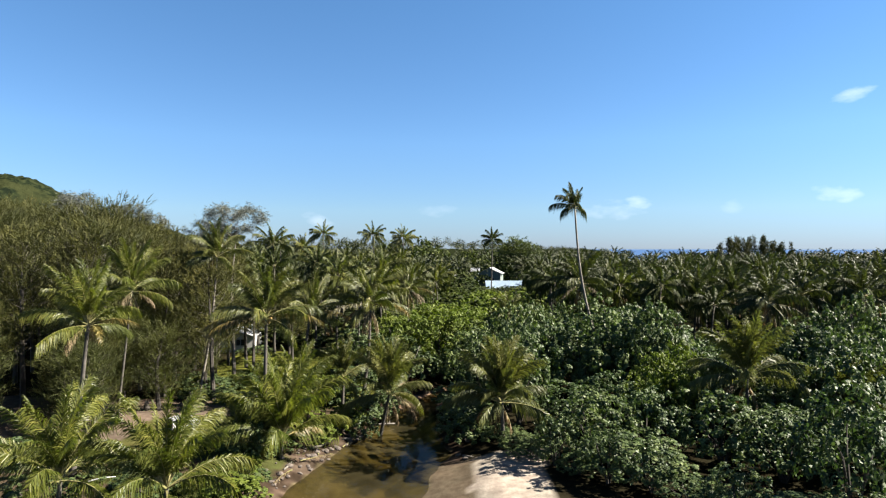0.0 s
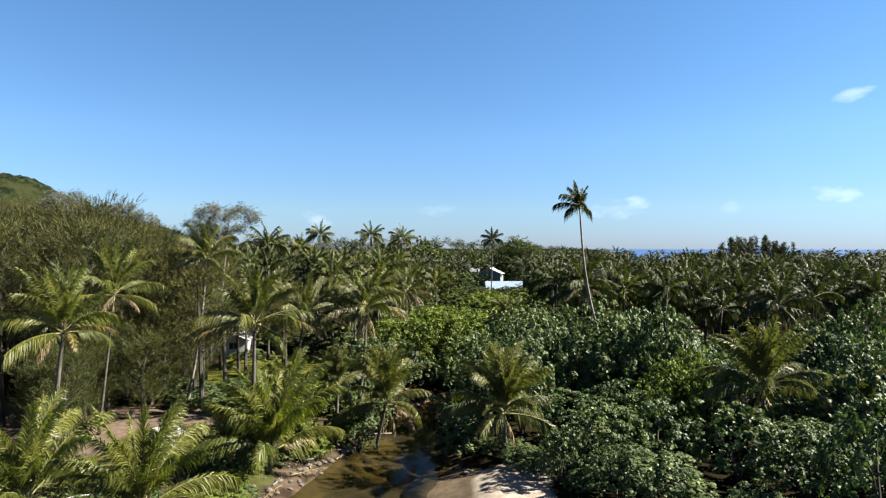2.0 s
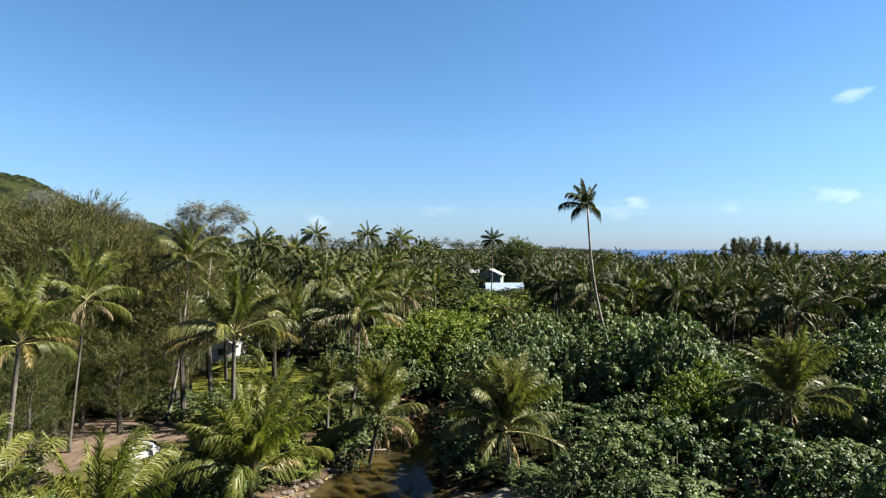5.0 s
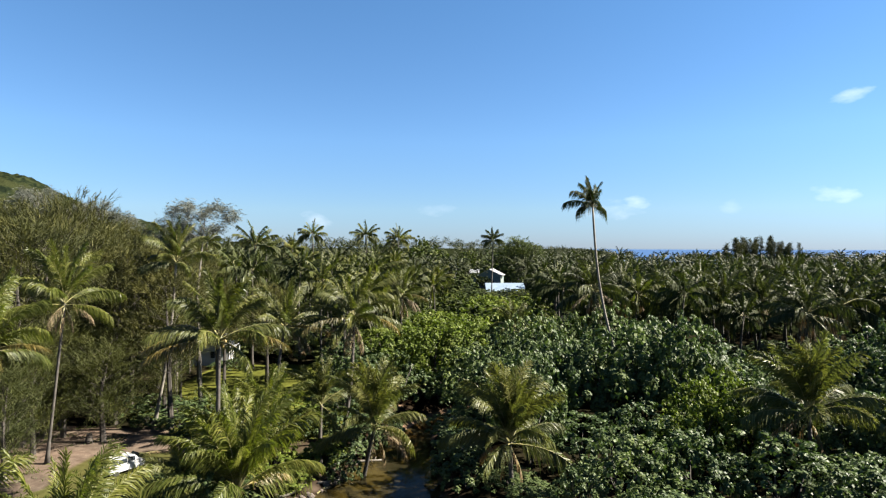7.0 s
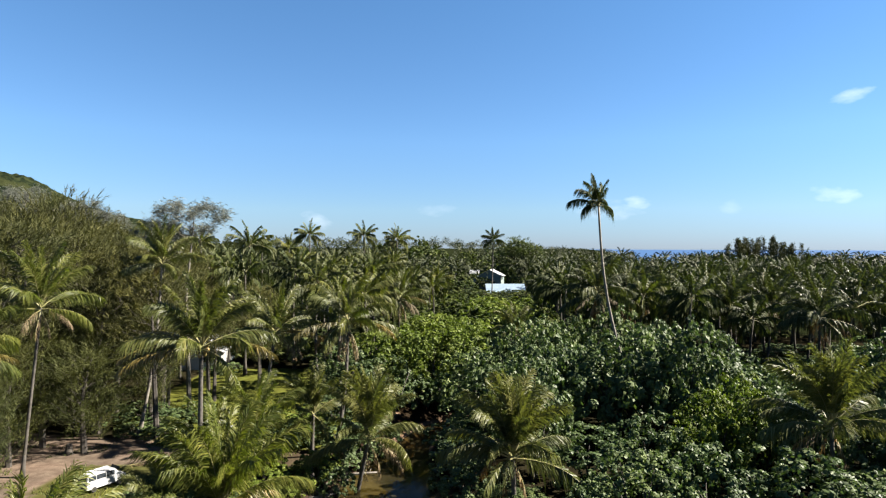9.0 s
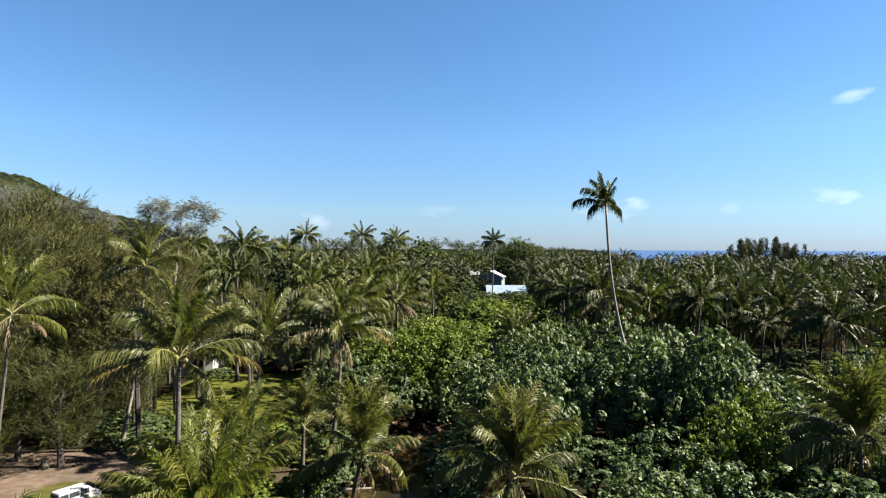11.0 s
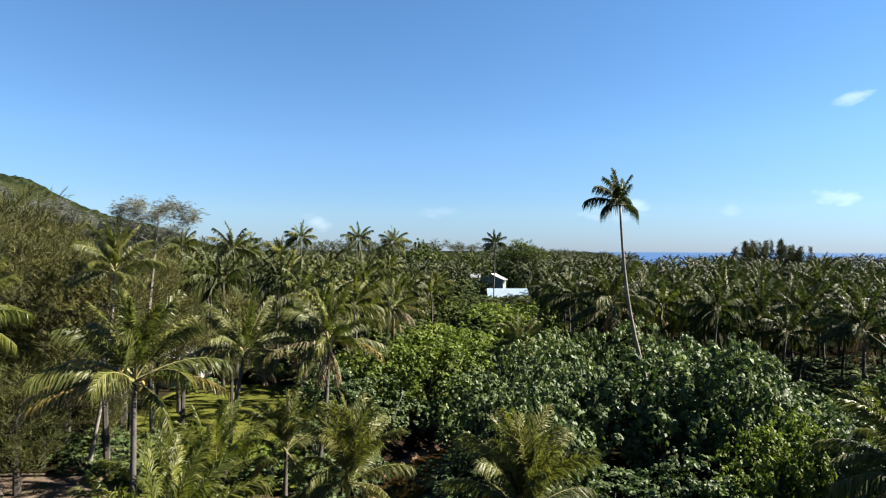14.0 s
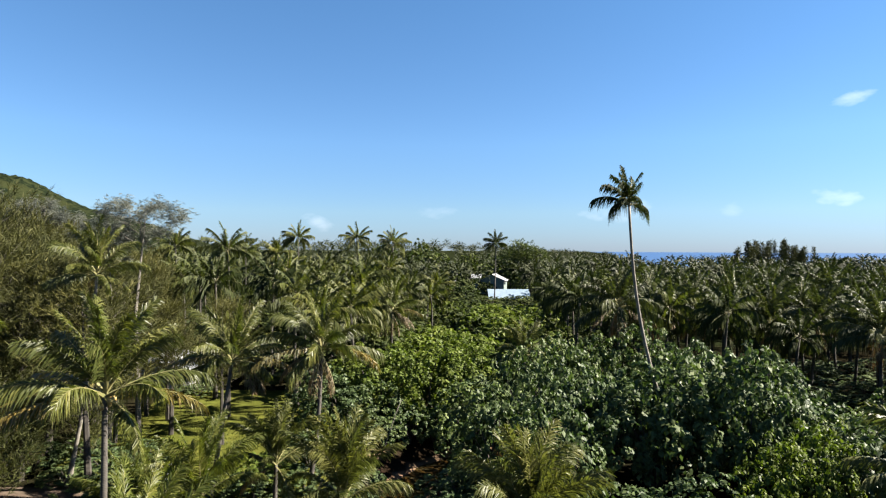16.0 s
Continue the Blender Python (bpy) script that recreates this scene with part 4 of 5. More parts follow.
    for x, y, top, r in ((13.6, 249, 9.2, 4.2), (17.0, 245, 8.0, 3.0), (16, 200, 5.9, 5), (22, 204, 5.7, 5), (11, 204, 6.0, 5), (28, 206, 5.8, 5), (19, 190, 5.2, 5), (33, 208, 7.5, 5), (26, 196, 6, 5), (29, 186, 6.6, 4.6), (33.5, 180, 7, 4.8), (37, 188, 7.2, 5), (27, 175, 6.6, 4.8), (41, 181, 7.5, 5), (31, 168, 7, 4.8), (32, 195, 7, 5), (38, 194, 7.5, 5), (44, 196, 8, 5), (39, 207, 8, 5), (45, 206, 8, 5), (50, 210, 8, 5), (34.5, 214, 8.0, 4.5), (40, 218, 9, 5), (46, 217, 9, 5), (39, 227, 9, 5), (45, 229, 9.5, 5)):
        shrub(x, y, top, r, rng, LOW, "leafy shrub in front of the low house", "valley shrubs")
    for x, y, top, r in ((-32, 98, 2.4, 2.0), (-39.5, 97, 3.2, 2.6), (-29.5, 97, 3.0, 2.2)):
        shrub(x, y, top, r, rng, SMALL, "garden shrub beside the white bungalow", "scrub")
    shrub(-20.0, 71.5, 3.6, 1.2, rng, YELLOW_BUSH, "small bright yellow-green ornamental shrub", "scrub")
    for x, y, top, r in ((44, 92, 3.2, 3.0), (47, 96, 3.4, 3.0), (50, 100, 3.4, 3.2), (46, 102, 3.6, 3.2), (42, 98, 3.4, 3.0), (54, 98, 3.4, 3.0), (53, 107, 3.8, 3.4), (48, 108, 3.8, 3.4), (43, 105, 3.6, 3.4), (56, 111, 3.8, 3.4), (50.5, 94, 2.8, 3.0), (54, 92, 2.6, 2.8), (57.5, 96, 2.8, 3.0), (61, 93, 2.6, 2.8), (64.5, 97, 3.0, 3.2), (58, 104, 3.0, 3.2), (65, 106, 3.2, 3.4), (70, 101, 3.2, 3.4), (61, 112, 3.4, 3.6), (68, 114, 3.4, 3.6)):
        shrub(x, y, top, r, rng, SMALL[:1], "dark shrub under the palms", "undergrowth shrubs")
    for k in range(16):
        x, y = 18 + 3.6 * k + rng.uniform(-0.8, 0.8), 89 + 0.06 * k + rng.uniform(-1.2, 1.2)
        if 26 < x < 56:
            continue
        shrub(x, y, rng.gauss(6.8, 0.7), rng.uniform(3.8, 5.0), rng, LOW, "dark shrub under the palms", "undergrowth shrubs")
    for x, y, top, r in ((-27, 72, 3.2, 2.4), (-24.5, 74, 3.4, 2.2), (-30, 74, 3.6, 2.4), (-22.6, 66.5, 2.8, 1.8), (-25.5, 68.5, 2.8, 2.0), (-33, 72, 3.8, 2.6), (-29, 69.5, 2.6, 1.8), (-20.2, 65.5, 2.8, 1.8)):
        shrub(x, y, top, r, rng, SMALL[:1], "low dark scrub under casuarina trees", "scrub")
    # low green scrub between the young palms
    for x, y, top, r in ((-20.5, 41.5, 3.6, 2.6), (-27, 39, 3.8, 3.0), (-14, 40.5, 3.0, 2.3), (-20, 32.5, 3.4, 2.6), (-14.6, 51.5, 3.4, 2.4), (-11.4, 55, 2.8, 2.0), (-30, 36, 4.0, 3.2), (-9.4, 59.5, 3.2, 2.0), (-13.0, 57, 3.8, 2.4), (-17, 61.5, 3.6, 2.4), (-19.5, 52, 3.2, 2.0), (-34, 46, 4.2, 3.0), (-8.6, 66, 4.2, 2.6), (-12.4, 68, 4.4, 2.6), (-15.2, 42.8, 3.2, 2.2), (-25.5, 46, 3.0, 2.2), (-15.6, 46.4, 2.6, 1.8), (-14.4, 44.6, 2.4, 1.6)):
        shrub(x, y, top, r, rng, SMALL, "low green scrub among young palms", "scrub")
    # undergrowth between the plantation's trunks
    for x, y, top in ((31, 74, 4.2), (45, 80, 4.0), (29, 120, 4.0)):
        shrub(x, y, top, 4.6, rng, LOW, "dark shrub under the palms", "undergrowth shrubs")
    for _ in range(42):
        y = rng.uniform(90, 165)
        x = rng.uniform(16 + 0.05 * y, 28 + 0.72 * y)
        if y < 130 and 30 < x < 78:
            continue
        shrub(x, y, rng.gauss(6.0, 0.9), rng.uniform(4.5, 6.5), rng, LOW, "dark shrub under the palms", "undergrowth shrubs")
    for k in range(14):
        shrub(-6.5 + rng.uniform(-3, 3), 102 + 7.5 * k, rng.gauss(7.6, 0.8), rng.uniform(4.4, 5.6), rng, LOW, "dark shrub under the palms", "undergrowth shrubs")
    for _ in range(18):
        y = rng.uniform(100, 170)
        x = rng.uniform(-20 - 0.6 * y, -8)
        shrub(x, y, rng.gauss(6.5, 0.9), rng.uniform(4.5, 6.5), rng, LOW, "dark shrub under the palms", "undergrowth shrubs")


build_shrubs()


# ---- casuarina trees ----
def casuarina_meshes(seed, high, spread, limbs, sprays, mat, lowest=0.12, tip_only=False, fat=1.0, bark=None, cone=False, rise=(0.4, 0.95), plume=1.0):
    """Trunk with rising limbs; plumes of fine branchlets stand along them and droop at their ends."""
    rng = random.Random(seed)
    wood = [tube([(0, 0, 0), (rng.uniform(-.3, .3), rng.uniform(-.3, .3), high * 0.5), (rng.uniform(-.5, .5), rng.uniform(-.5, .5), high * 0.86)], [0.24, 0.14, 0.03], 6)]
    tips = []
    for i in range(limbs):
        v = (i + 0.5) / limbs
        s = lowest + (0.95 - lowest) * v
        a = 2.4 * i + rng.uniform(-0.5, 0.5)
        wide = 1.08 - v if cone else math.sin(math.pi * (0.20 + 0.72 * v)) ** 0.7
        reach = spread * wide * rng.uniform(0.55, 1.15)
        b = Vector((0, 0, high * s * 0.90))
        e = b + Vector((math.cos(a) * reach, math.sin(a) * reach, reach * rng.uniform(*rise)))
        m = b.lerp(e, 0.5) + Vector((rng.uniform(-.2, .2), rng.uniform(-.2, .2), -0.1 * reach))
        wood.append(tube([b, m, e], [0.030, 0.018, 0.005], 3))
        tips.append((b, m, e))
    V, F = [], []
    for _ in range(sprays):
        b, m, e = rng.choice(tips)
        t = rng.uniform(0.80, 1.0) if tip_only else rng.random() ** 0.5
        p = b.lerp(m, t * 2) if t < 0.5 else m.lerp(e, t * 2 - 1)
        g = 0.30 if tip_only else 0.36
        p = p + Vector((rng.gauss(0, g), rng.gauss(0, g), rng.gauss(0.05, g)))
        axis = ((e - b).normalized() * 0.55 + Vector((rng.gauss(0, 0.4 / plume), rng.gauss(0, 0.4 / plume), rng.gauss(0.5 * plume, 0.35)))).normalized()
        if tip_only:
            axis = (axis * 0.6 + Vector((rng.gauss(0, 0.4), rng.gauss(0, 0.4), -0.45))).normalized()
        reach = rng.uniform(0.25, 0.5) if tip_only else plume * rng.uniform(0.4, 0.95)
        for k in range(8):
            u = k / 8
            q = p + axis * reach * u
            d = (axis + Vector((rng.gauss(0, 0.36 / plume), rng.gauss(0, 0.36 / plume), rng.gauss(0, 0.3)))).normalized()
            l = reach * rng.uniform(0.5, 0.95)
            w = d.orthogonal().normalized()
            w = (Matrix.Rotation(rng.uniform(0, 6.28), 3, d) @ w) * rng.uniform(0.013, 0.024) * fat
            tip = q + d * l - Vector((0, 0, 0.28 * l))
            o = len(V)
            V += [q - w, q + w, tip]
            F.append((o, o + 1, o + 2))
    wv, wf = join_geo(wood)
    return mesh_of("crown", V, F, mat), mesh_of("trunk", wv, wf, bark or MAT["bark"]), high


CAS = [casuarina_meshes(400 + k, 13, 3.0, 50, 1250, MAT["needle_light"], 0.12, False, 1.25, rise=(0.7, 1.5), plume=1.3) for k in range(4)]
CAS_BACK = [casuarina_meshes(430 + k, 24, 4.6, 56, 760, MAT["needle"], 0.34, False, 2.1, rise=(0.7, 1.3), plume=1.5) for k in range(3)]
CAS_FAR = [casuarina_meshes(440 + k, 24, 3.4, 60, 420, MAT["needle_dark"], 0.25, False, 6.0, cone=True) for k in range(3)]
CAS_SHADE = [casuarina_meshes(470 + k, 22, 3.6, 50, 600, MAT["needle_green"], 0.3, False, 5.0) for k in range(2)]
CAS_HIGH = [casuarina_meshes(460 + k, 15, 3.0, 36, 700, MAT["needle"], 0.5, False, 1.5, plume=1.4) for k in range(2)]
CAS_AIRY = [casuarina_meshes(480 + k, 25, 2.7, 20, 900, MAT["needle_grey"], 0.80, True, 1.3, MAT["wood_grey"]) for k in range(2)]
CAS_SPARSE = [casuarina_meshes(450 + k, 25, 3.4, 27, 2000, MAT["needle_grey"], 0.80, True, 1.0, MAT["wood_grey"]) for k in range(2)]


def casuarina(x, y, top, wide, rng, pool, label):
    crown, trunk, high = rng.choice(pool)
    z = height(x, y) - 0.1
    thing = new("casuarina_tree")
    tagged(thing, label, "tree", "casuarina trees")
    thing.location = (x, y, z)
    thing.rotation_euler = (0, 0, rng.uniform(0, 6.28))
    s = (top - z) / high
    for nm, me in (("trunk", trunk), ("crown", crown)):
        p = part(nm, me, thing)
        p.scale = (wide, wide, s)
    return thing


def build_casuarinas():
    rng = random.Random(23)
    lab = "feathery olive-green casuarina tree with fine needles"
    pts = []
    tries = 0
    while tries < 4000 and len(pts) < 64:
        tries += 1
        y = rng.uniform(60, 118)
        x = rng.uniform(-0.80 * y - 6, -0.36 * y - 1)
        if y < 66 and x > -36:
            continue
        if any((x - a) ** 2 + (y - b) ** 2 < 3.4 ** 2 for a, b in pts):
            continue
        edge = (x + 0.8 * y) / (0.44 * y)
        top = (24.0 - 6.5 * max(0.0, edge) ** 1.3 if y < 90 else 28.3 - 10.0 * max(0.0, edge) ** 2) + rng.gauss(0, 1.0)
        pts.append((x, y))
        casuarina(x, y, top, rng.uniform(1.0, 1.35), rng, CAS if top < 17 else CAS_BACK, lab)
    for x, y, top, w in ((-30.4, 64, 11.0, 1.15), (-32.6, 54.6, 10.5, 1.0), (-34.4, 60.5, 12.0, 1.0), (-37, 61, 13, 1.1), (-28.5, 72, 13.5, 1.0), (-41, 51, 12, 1.1), (-36, 57, 9.0, 1.0), (-44, 56, 14, 1.2), (-39, 46, 8, 1.0), (-48, 62, 17, 1.3), (-33, 70, 12.0, 1.1), (-37.5, 69, 13, 1.1), (-35, 65.5, 12.5, 1.2), (-41, 66, 14, 1.2)):
        casuarina(x, y, top, w, rng, CAS, lab)
    for x, y, top, w in ((-27.0, 77.6, 26.6, 1.15), (-30.2, 78.4, 24.6, 0.9)):
        casuarina(x, y, top, w, rng, CAS_SPARSE, "tall sparse grey casuarina tree with open crown")
    for x, y, top, w in ((-54.5, 105, 29.4, 1.2), (-57.0, 107, 29.0, 1.2), (-63.5, 104, 31.6, 1.2), (-51.0, 106, 27.4, 1.1), (-66.0, 106, 31.0, 1.1)):
        casuarina(x, y, top, w, rng, CAS_AIRY, "thin casuarina tree rising above the wood")
    for x, y, top, w in ((-46.5, 84, 24.0, 1.0), (-40.5, 82, 21.6, 1.0), (-35.5, 86, 20.5, 1.0), (-31.5, 88, 20.0, 1.0)):
        casuarina(x, y, top, w, rng, CAS_HIGH, lab)
    for x, y, top, w in ((-33, 84, 14.5, 1.1), (-30, 79, 13.5, 1.0), (-28.2, 86, 15, 1.1), (-25.6, 81, 13.5, 1.0), (-19.5, 78, 13, 0.9), (-22.5, 88, 15, 1.1)):
        casuarina(x, y, top, w, rng, CAS_HIGH, "casuarina tree with bare dark trunk by the lawn")
    for i in range(32):
        x, y = 163 + i * 1.26 + rng.uniform(-0.6, 0.6), 352 + rng.uniform(-6, 6)
        casuarina(x, y, 23.0 + 4.6 * math.sin(math.pi * min(1, (i + 3) / 34)) + rng.uniform(-3.4, 2.4), rng.uniform(0.8, 1.3), rng, CAS_FAR, "dark casuarina tree in a far stand above the palms")
    for x, y, top in ((28, 262, 22.5), (31, 264, 25.5), (33.6, 263, 24.6), (36.5, 266, 23.4), (39.5, 264, 22.0)):
        casuarina(x, y, top, 1.5, rng, CAS_SHADE, "feathery green tree behind the house")


build_casuarinas()


# ---- houses ----
def prism(name, w, d, h0, h1, mat, over=0.0):
    """A gabled block, ridge along y: width w, depth d, eaves at h0, ridge at h1."""
    a, b = w / 2 + over, d / 2 + over
    V = [(-a, -b, h0), (a, -b, h0), (0, -b, h1), (-a, b, h0), (a, b, h0), (0, b, h1)]
    return mesh_of(name, V, [(0, 1, 2), (3, 5, 4), (0, 3, 4, 1), (1, 4, 5, 2), (0, 2, 5, 3)], mat)


def roof_mesh(w, d, h0, h1, over, thick, mat, ribs=0):
    """Two sloping sheets of real thickness with ribs."""
    chunks = []
    for sgn in (-1, 1):
        a, b = (w / 2 + over) * sgn, d / 2 + over
        e = h0 - (h1 - h0) / (w / 2) * over
        V = [(0, -b, h1), (a, -b, e), (a, b, e), (0, b, h1), (0, -b, h1 + thick), (a, -b, e + thick), (a, b, e + thick), (0, b, h1 + thick)]
        chunks.append((V, [(0, 1, 2, 3), (4, 7, 6, 5), (0, 4, 5, 1), (1, 5, 6, 2), (2, 6, 7, 3), (0, 3, 7, 4)]))
        for i in range(ribs):
            y = -b + 2 * b * (i + 0.5) / ribs
            r = 0.04
            V = [(0, y - r, h1 + thick), (0, y + r, h1 + thick), (a, y + r, e + thick), (a, y - r, e + thick), (0, y, h1 + thick + 0.02), (a, y, e + thick + 0.02)]
            chunks.append((V, [(0, 3, 5, 4), (1, 4, 5, 2), (3, 2, 5), (0, 4, 1)]))
    V, F = join_geo(chunks)
    return mesh_of("roof", V, F, mat)


def window_on(parent, x, y, z, w, h, axis="x"):
    """A framed pane set proud of a wall that faces -y (axis x) or +x (axis y)."""
    fr = part("window", None, parent)
    bars = []
    t = 0.08
    for cx, cz, sx, sz in ((0, h / 2, w, t), (0, -h / 2, w, t), (-w / 2, 0, t, h), (w / 2, 0, t, h), (0, 0, 0.05, h)):
        bm = box_bm(sx, 0.08, sz, 0, (cx, 0, cz))
        bars.append(([v.co.copy() for v in bm.verts], [tuple(v.index for v in f.verts) for f in bm.faces]))
        bm.free()
    V, F = join_geo(bars)
    fr.location = (x, y, z)
    if axis == "y":
        fr.rotation_euler = (0, 0, math.pi / 2)
    part("window_frame", mesh_of("window_frame", V, F, MAT["wall_white"]), fr)
    part("pane", bm_mesh("pane", box_bm(w - t, 0.03, h - t), MAT["dark_glass"]), fr)
    return fr


def house(x, y, z, w, d, h0, h1, turn, wall_mat, roof_mat, label, ribs, openings):
    thing = tagged(new("house"), label, "house", "houses among the palms")
    thing.location, thing.rotation_euler = (x, y, z), (0, 0, turn)
    bm = box_bm(w, d, h0, 0, (0, 0, h0 / 2))
    part("wall", bm_mesh("wall", bm, wall_mat), thing)
    part("gable", prism("gable", w, d, h0 + 0.004, h1 - 0.05, wall_mat), thing)
    part("roof", roof_mesh(w, d, h0, h1, 0.6, 0.08, roof_mat, ribs), thing)
    for ox, oz, ow, oh in openings:
        window_on(thing, ox, -d / 2 - 0.04, oz, ow, oh)
    return thing


house(20.2, 250, 1.5, 8.8, 7.5, 6.7, 8.9, radians(-15), MAT["wall_teal"], MAT["roof_white"], "two-storey house with grey-green walls and white gabled roof", 8, ((-1.4, 4.0, 1.2, 1.2), (1.4, 4.0, 1.2, 1.2)))
house(14.0, 258, 1.5, 2.8, 2.8, 7.4, 8.4, radians(80), MAT["wall_teal"], MAT["roof_white"], "narrow outbuilding with white gabled roof", 6, ())
house(23.0, 226, 1.7, 11.0, 12.8, 1.9, 4.5, radians(90), MAT["wall_white"], MAT["roof_blue"], "low long house with pale blue metal roof", 12, ())
house(4.6, 330, 3.0, 6.0, 8, 7.0, 9.8, radians(10), MAT["wall_white"], MAT["roof_white"], "small far house with white roof between trees", 8, ())
house(-36, 103, 1.5, 8.0, 9, 2.7, 4.0, radians(8), MAT["wall_white"], MAT["roof_white"], "white bungalow half hidden behind palm trunks", 10, ((-2, 1.6, 1.4, 1.1), (2, 1.6, 1.4, 1.1)))


# ---- vehicles ----
def wheel_mesh(r, w):
    bm = bmesh.new()
    bmesh.ops.create_cone(bm, cap_ends=True, segments=20, radius1=r, radius2=r, depth=w, matrix=Matrix.Rotation(math.pi / 2, 4, "Y"))
    bmesh.ops.bevel(bm, geom=[e for e in bm.edges if abs(e.verts[0].co.x - e.verts[1].co.x) < 1e-4], offset=0.04, segments=2, affect="EDGES")
    return bm


def profile_body(name, outline, half, mat, tuck=0.0):
    """A body from a side outline (y, z), with its upper part drawn in."""
    top = max(z for _, z in outline)
    low = min(0.9, top * 0.6)
    V = []
    for sgn in (-1, 1):
        for y, z in outline:
            k = max(0.0, (z - low) / (top - low)) * tuck
            V.append((sgn * (half - k), y, z))
    n = len(outline)
    F = [tuple(reversed(range(n))), tuple(range(n, 2 * n))]
    F += [(i, (i + 1) % n, n + (i + 1) % n, n + i) for i in range(n)]
    me = mesh_of(name, V, F, mat)
    bm = bmesh.new()
    bm.from_mesh(me)
    bmesh.ops.recalc_face_normals(bm, faces=bm.faces[:])
    bmesh.ops.bevel(bm, geom=bm.edges[:], offset=0.05, segments=2, affect="EDGES")
    bm.to_mesh(me)
    bm.free()
    return me


def van(x, y, turn, label):
    z = height(x, y)
    thing = tagged(new("van"), label, "van", "parked vehicles")
    thing.location, thing.rotation_euler, thing.scale = (x, y, z), (0, 0, turn), (0.72, 0.68, 0.68)
    outline = [(-2.1, 0.35), (2.05, 0.35), (2.15, 0.95), (1.55, 1.15), (0.95, 1.85), (-1.95, 1.9), (-2.12, 1.0)]
    body = part("body", profile_body("body", outline, 0.86, MAT["car_white"], 0.12), thing)
    part("windscreen", bm_mesh("windscreen", box_bm(1.36, 0.03, 0.78), MAT["dark_glass"]), body, "dark windscreen", (0, 1.29, 1.52), (radians(-40), 0, 0))
    part("rear_window", bm_mesh("rear_window", box_bm(1.30, 0.03, 0.5), MAT["dark_glass"]), body, "dark rear window", (0, -2.07, 1.52), (radians(-11), 0, 0))
    for sgn in (-1, 1):
        for cy, ly in ((0.45, 0.85), (-0.55, 0.95), (-1.5, 0.75)):
            part("side_window", bm_mesh("side_window", box_bm(0.03, ly, 0.46), MAT["dark_glass"]), body, "dark side window", (sgn * 0.80, cy, 1.50), (0, sgn * radians(-7), 0))
        part("tail_lamp", bm_mesh("tail_lamp", box_bm(0.12, 0.05, 0.4, 0.015), MAT["red_lamp"]), body, "red tail lamp", (sgn * 0.72, -2.11, 1.05))
        for wy in (-1.35, 1.35):
            wh = part("wheel", None, thing, "", (sgn * 0.78, wy, 0.31))
            part("tyre", bm_mesh("tyre", wheel_mesh(0.31, 0.2), MAT["rubber"]), wh)
            part("rim", bm_mesh("rim", wheel_mesh(0.19, 0.22), MAT["steel"]), wh, "steel rim")
    part("bumper", bm_mesh("bumper", box_bm(1.66, 0.14, 0.2, 0.04), MAT["frame_dark"]), thing, "dark bumper", (0, -2.14, 0.5))
    return thing


van(-24.4, 56.2, radians(-31), "white van parked on grass beside young palms")
van(-20.9, 69.3, radians(-30), "white van parked under palms by the lawn")


def scooter(x, y, turn):
    z = height(x, y)
    thing = tagged(new("motor_scooter"), "black motor scooter parked on bare earth", "scooter", "parked vehicles")
    thing.location, thing.rotation_euler = (x, y, z), (0, 0, turn)
    for wy in (-0.62, 0.62):
        wh = part("wheel", None, thing, "", (0, wy, 0.28))
        part("tyre", bm_mesh("tyre", wheel_mesh(0.28, 0.1), MAT["rubber"]), wh)
        part("rim", bm_mesh("rim", wheel_mesh(0.18, 0.11), MAT["steel"]), wh, "steel rim")
    part("body", profile_body("body", [(-0.75, 0.5), (-0.2, 0.32), (0.35, 0.32), (0.5, 0.85), (0.4, 0.9), (0.25, 0.45), (-0.15, 0.45), (-0.2, 0.7), (-0.8, 0.72)], 0.16, MAT["black_paint"]), thing)
    part("seat", bm_mesh("seat", box_bm(0.28, 0.72, 0.12, 0.05), MAT["rubber"]), thing, "black padded seat", (0, -0.45, 0.78))
    V, F = tube([(0, 0.62, 0.28), (0, 0.48, 0.7), (0, 0.38, 1.0)], [0.035, 0.04, 0.04], 8)
    part("fork", mesh_of("fork", V, F, MAT["steel"]), thing)
    V, F = tube([(-0.34, 0.28, 1.04), (0, 0.38, 1.0), (0.34, 0.28, 1.04)], [0.02, 0.025, 0.02], 8)
    part("handlebar", mesh_of("handlebar", V, F, MAT["frame_dark"]), thing)
    return thing


scooter(-32.5, 55.2, radians(70))


# ---- small things on the banks ----
def stone(x, y, r, rng):
    bm = bmesh.new()
    bmesh.ops.create_icosphere(bm, subdivisions=2, radius=r)
    sx, sy, sz = rng.uniform(0.8, 1.3), rng.uniform(0.7, 1.1), rng.uniform(0.45, 0.7)
    o = rng.uniform(0, 50)
    for v in bm.verts:
        k = 1 + 0.25 * noise.noise(v.co / r * 1.3 + Vector((o, 0, 0)))
        v.co = Vector((v.co.x * sx * k, v.co.y * sy * k, v.co.z * sz * k))
    ob = tagged(new("stone", bm_mesh("stone", bm, MAT["stone"])), "grey-brown stone on the muddy creek bank", "stone", "stones on the bank")
    ob.location, ob.rotation_euler = (x, y, height(x, y) + r * sz * 0.3), (0, 0, rng.uniform(0, 6.28))


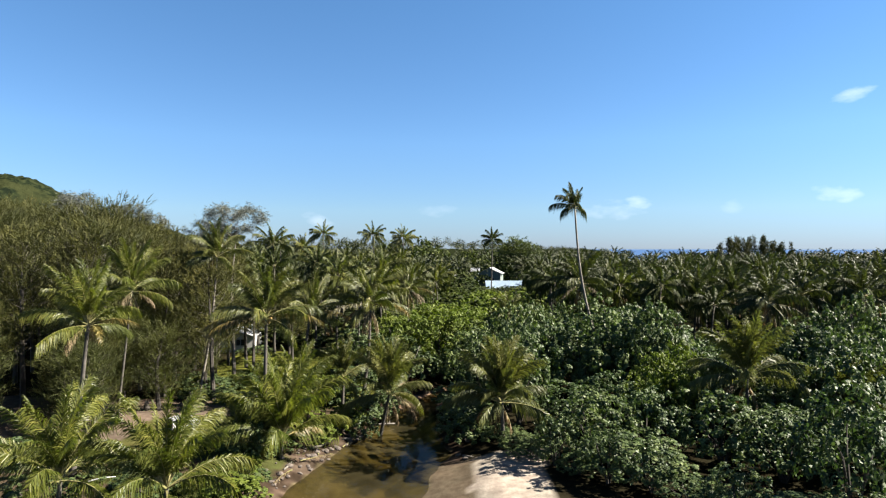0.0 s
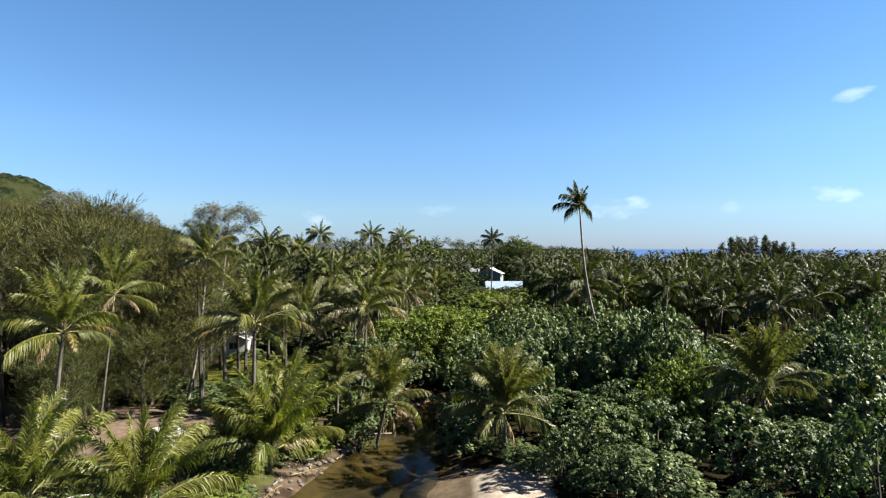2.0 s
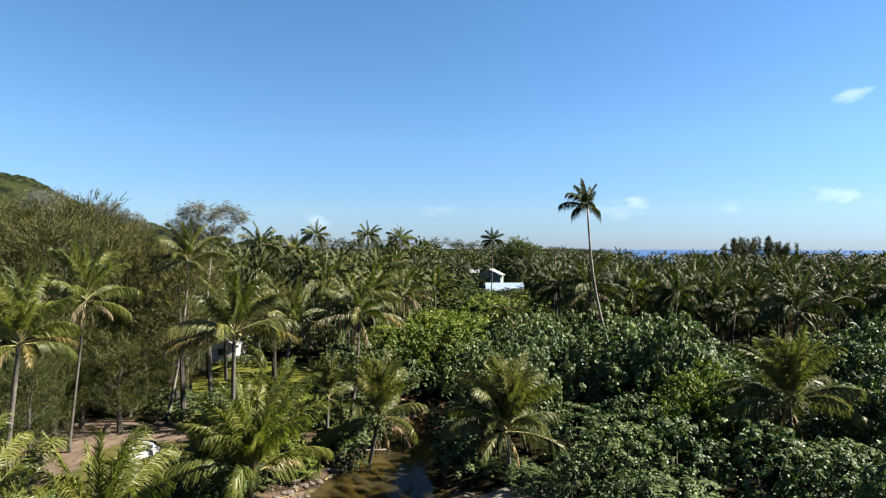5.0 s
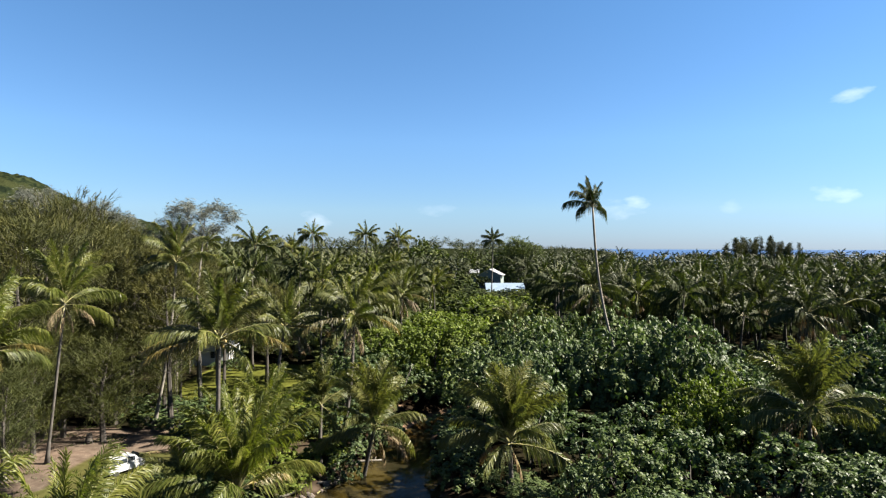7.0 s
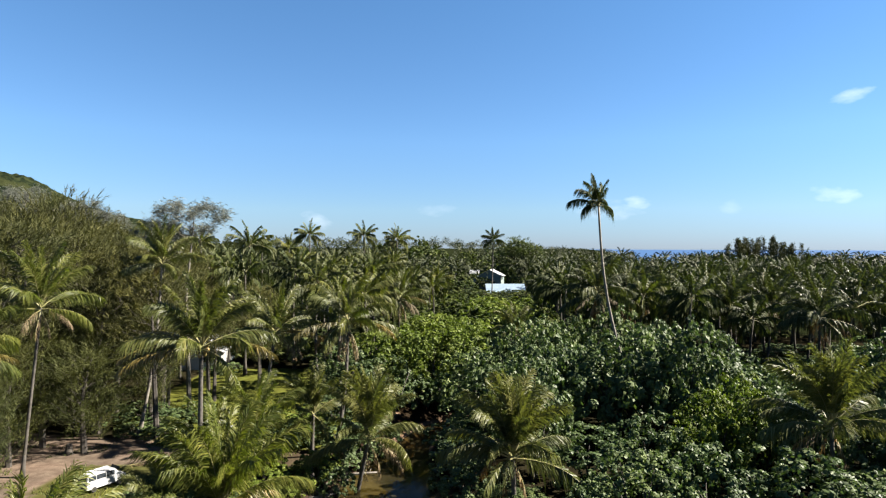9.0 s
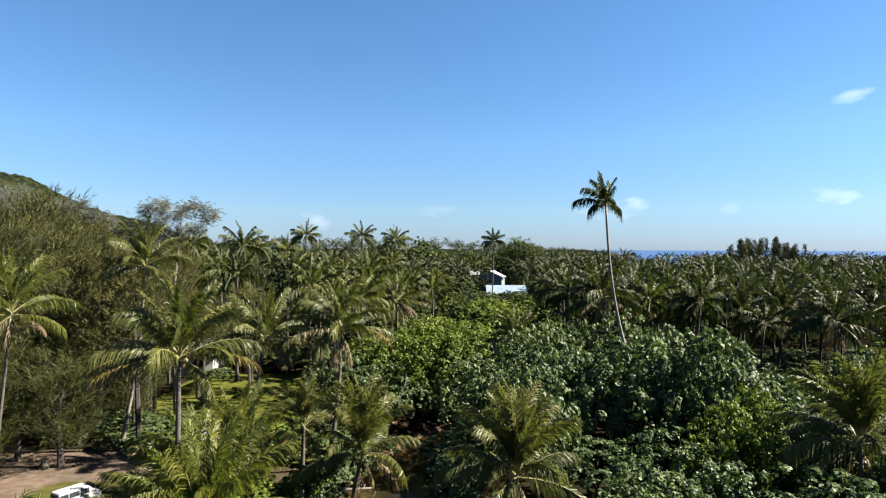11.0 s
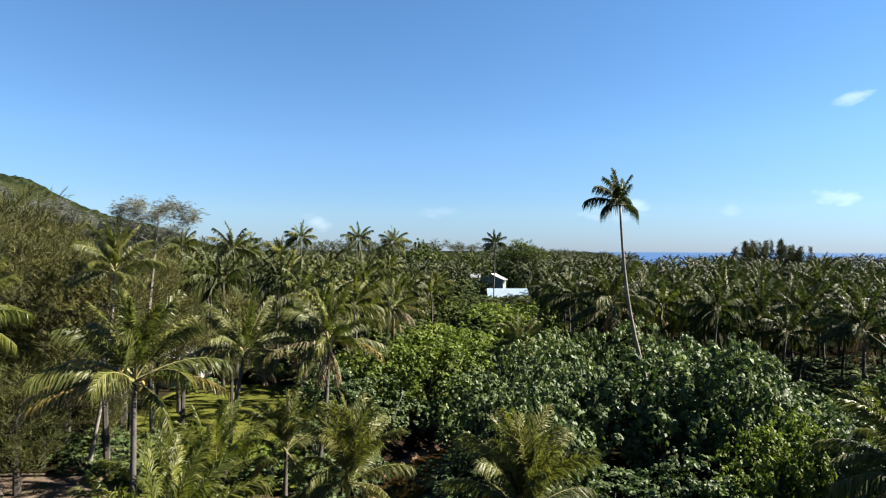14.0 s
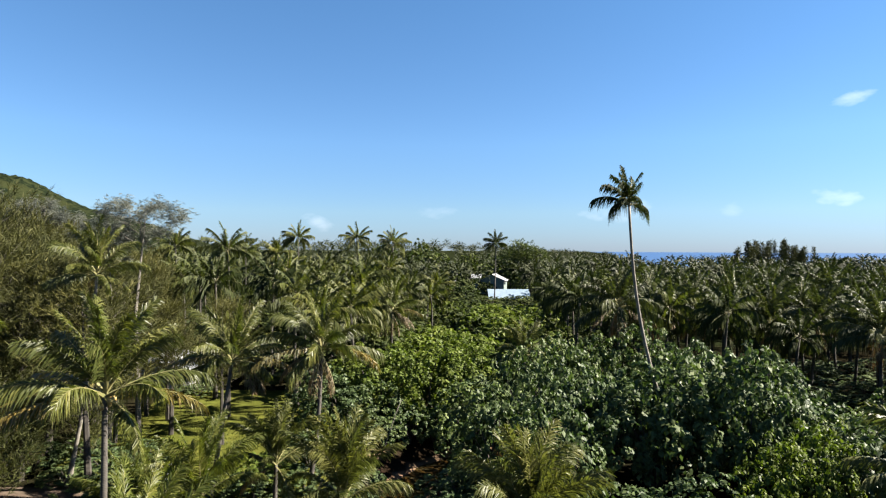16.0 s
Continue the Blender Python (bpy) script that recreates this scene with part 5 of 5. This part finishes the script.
def log(x, y, length, r, turn, tilt, label, rng, mat="wood_grey"):
    """A weathered trunk lying or leaning, with broken stubs."""
    chunks = [tube([(0, 0, 0), (length * 0.35, rng.uniform(-0.1, 0.1), rng.uniform(-0.05, 0.08)), (length * 0.7, rng.uniform(-0.15, 0.15), 0.04), (length, 0, 0)], [r, r * 0.92, r * 0.75, r * 0.45], 8)]
    for k in range(3):
        s, a = rng.uniform(0.3, 0.85) * length, rng.uniform(0, 6.28)
        chunks.append(tube([(s, 0, 0), (s + 0.15, math.cos(a) * r * 2.6, abs(math.sin(a)) * r * 2.6)], [r * 0.4, r * 0.12], 5))
    V, F = join_geo(chunks)
    ob = tagged(new("log", mesh_of("log", V, F, MAT[mat], smooth=True)), label, "log", "driftwood")
    ob.location, ob.rotation_euler = (x, y, height(x, y) + r * 0.6), (0, -tilt, turn)
    return ob


def build_bank_things():
    rng = random.Random(77)
    for x, y, r in ((-12.6, 49.5, 0.35), (-11.8, 51.0, 0.28), (-11.2, 52.2, 0.4), (-10.4, 54.0, 0.3), (-9.6, 55.4, 0.36), (-9.0, 56.6, 0.25), (-12.9, 47.8, 0.3), (-8.2, 58.2, 0.3), (-13.2, 46.4, 0.26), (-7.4, 61.0, 0.3), (-11.0, 50.2, 0.22), (-10.0, 53.0, 0.2), (1.6, 53.0, 0.3), (2.2, 51.6, 0.24)):
        stone(x, y, r, rng)
    # rubble along the water's edge
    made = 0
    while made < 70:
        x, y = rng.uniform(-15, -5), rng.uniform(45, 63)
        d = creek_dist(x, y)
        if 0.2 < d < 2.4:
            stone(x, y, rng.uniform(0.09, 0.26), rng)
            made += 1
    for x, y, l, r, t in ((-11.6, 53.4, 2.6, 0.12, 0.9), (-9.4, 57.2, 2.2, 0.1, 0.4), (-12.8, 48.6, 1.8, 0.09, 1.4), (-7.6, 62.4, 2.8, 0.13, 0.2), (2.0, 52.4, 2.2, 0.1, -0.7)):
        log(x, y, l, r, t, 0.0, "weathered grey driftwood log on the creek bank", rng)
    log(-4.5, 76.0, 5.2, 0.06, 0.2, radians(70), "bare grey dead trunk leaning out of the bank", rng)
    pole = log(-27.2, 43.2, 3.2, 0.07, 0.35, radians(4), "white painted pole lying in the grass", rng, "car_white")
    pole.name = "pole"
    for x, y, a in ((-11.9, 50.6, 0.5), (-10.8, 52.8, 2.0), (-9.2, 56.0, 1.2), (-13.0, 47.2, 3.6), (-25, 60, 0.4), (-8.0, 60.6, 5.0), (-22.5, 62.5, 2.6), (-12.2, 49.0, 4.4)):
        ob = tagged(new("fallen_frond", FALLEN), "dry brown palm frond fallen on the ground", "palm frond", "fallen fronds")
        ob.location, ob.rotation_euler = (x, y, height(x, y) + 0.12), (0, 0, a)


FALLEN = frond_mesh("fallen_frond", random.Random(5), MAT["palm_dry"], length=3.0, elev=radians(5), droop=radians(10), pairs=30, leaflet=0.6, width=0.06, thin=0.8, hang=0.15, lift=0.05)
build_bank_things()


def stump(x, y):
    V, F = tube([(0, 0, 0), (0.02, 0, 0.3), (0.05, 0.03, 0.75), (0.05, 0.05, 0.95)], [0.42, 0.30, 0.26, 0.2], 10)
    ob = tagged(new("tree_stump", mesh_of("tree_stump", V, F, MAT["bark"], smooth=True)), "dark tree stump on bare earth", "stump")
    ob.location = (x, y, height(x, y) - 0.05)


stump(-31.5, 63.6)


def build_grass():
    """Loose grass and herbs on the open ground by the young palms."""
    rng = random.Random(41)
    V, F = [], []
    while len(F) < 14000:
        x, y = rng.uniform(-36, -9), rng.uniform(38, 84)
        d = creek_dist(x, y)
        if d < 1.2 or noise.noise((x * 0.3, y * 0.3, 3.0)) < (0.15 if 52 < y < 68 and x < -20 else -0.1):
            continue
        z = height(x, y)
        for _ in range(6):
            px, py = x + rng.gauss(0, 0.15), y + rng.gauss(0, 0.15)
            a, h = rng.uniform(0, 6.28), rng.uniform(0.12, 0.42) * (1.3 if y < 46 else 0.7)
            w = 0.03
            o = len(V)
            V += [(px - math.cos(a) * w, py - math.sin(a) * w, z - 0.02), (px + math.cos(a) * w, py + math.sin(a) * w, z - 0.02), (px + rng.gauss(0, 0.12), py + rng.gauss(0, 0.12), z + h)]
            F.append((o, o + 1, o + 2))
    tagged(new("grass", mesh_of("grass", V, F, MAT["grass"])), "loose green grass and herbs on the ground", "grass", kind="stuff")


build_grass()
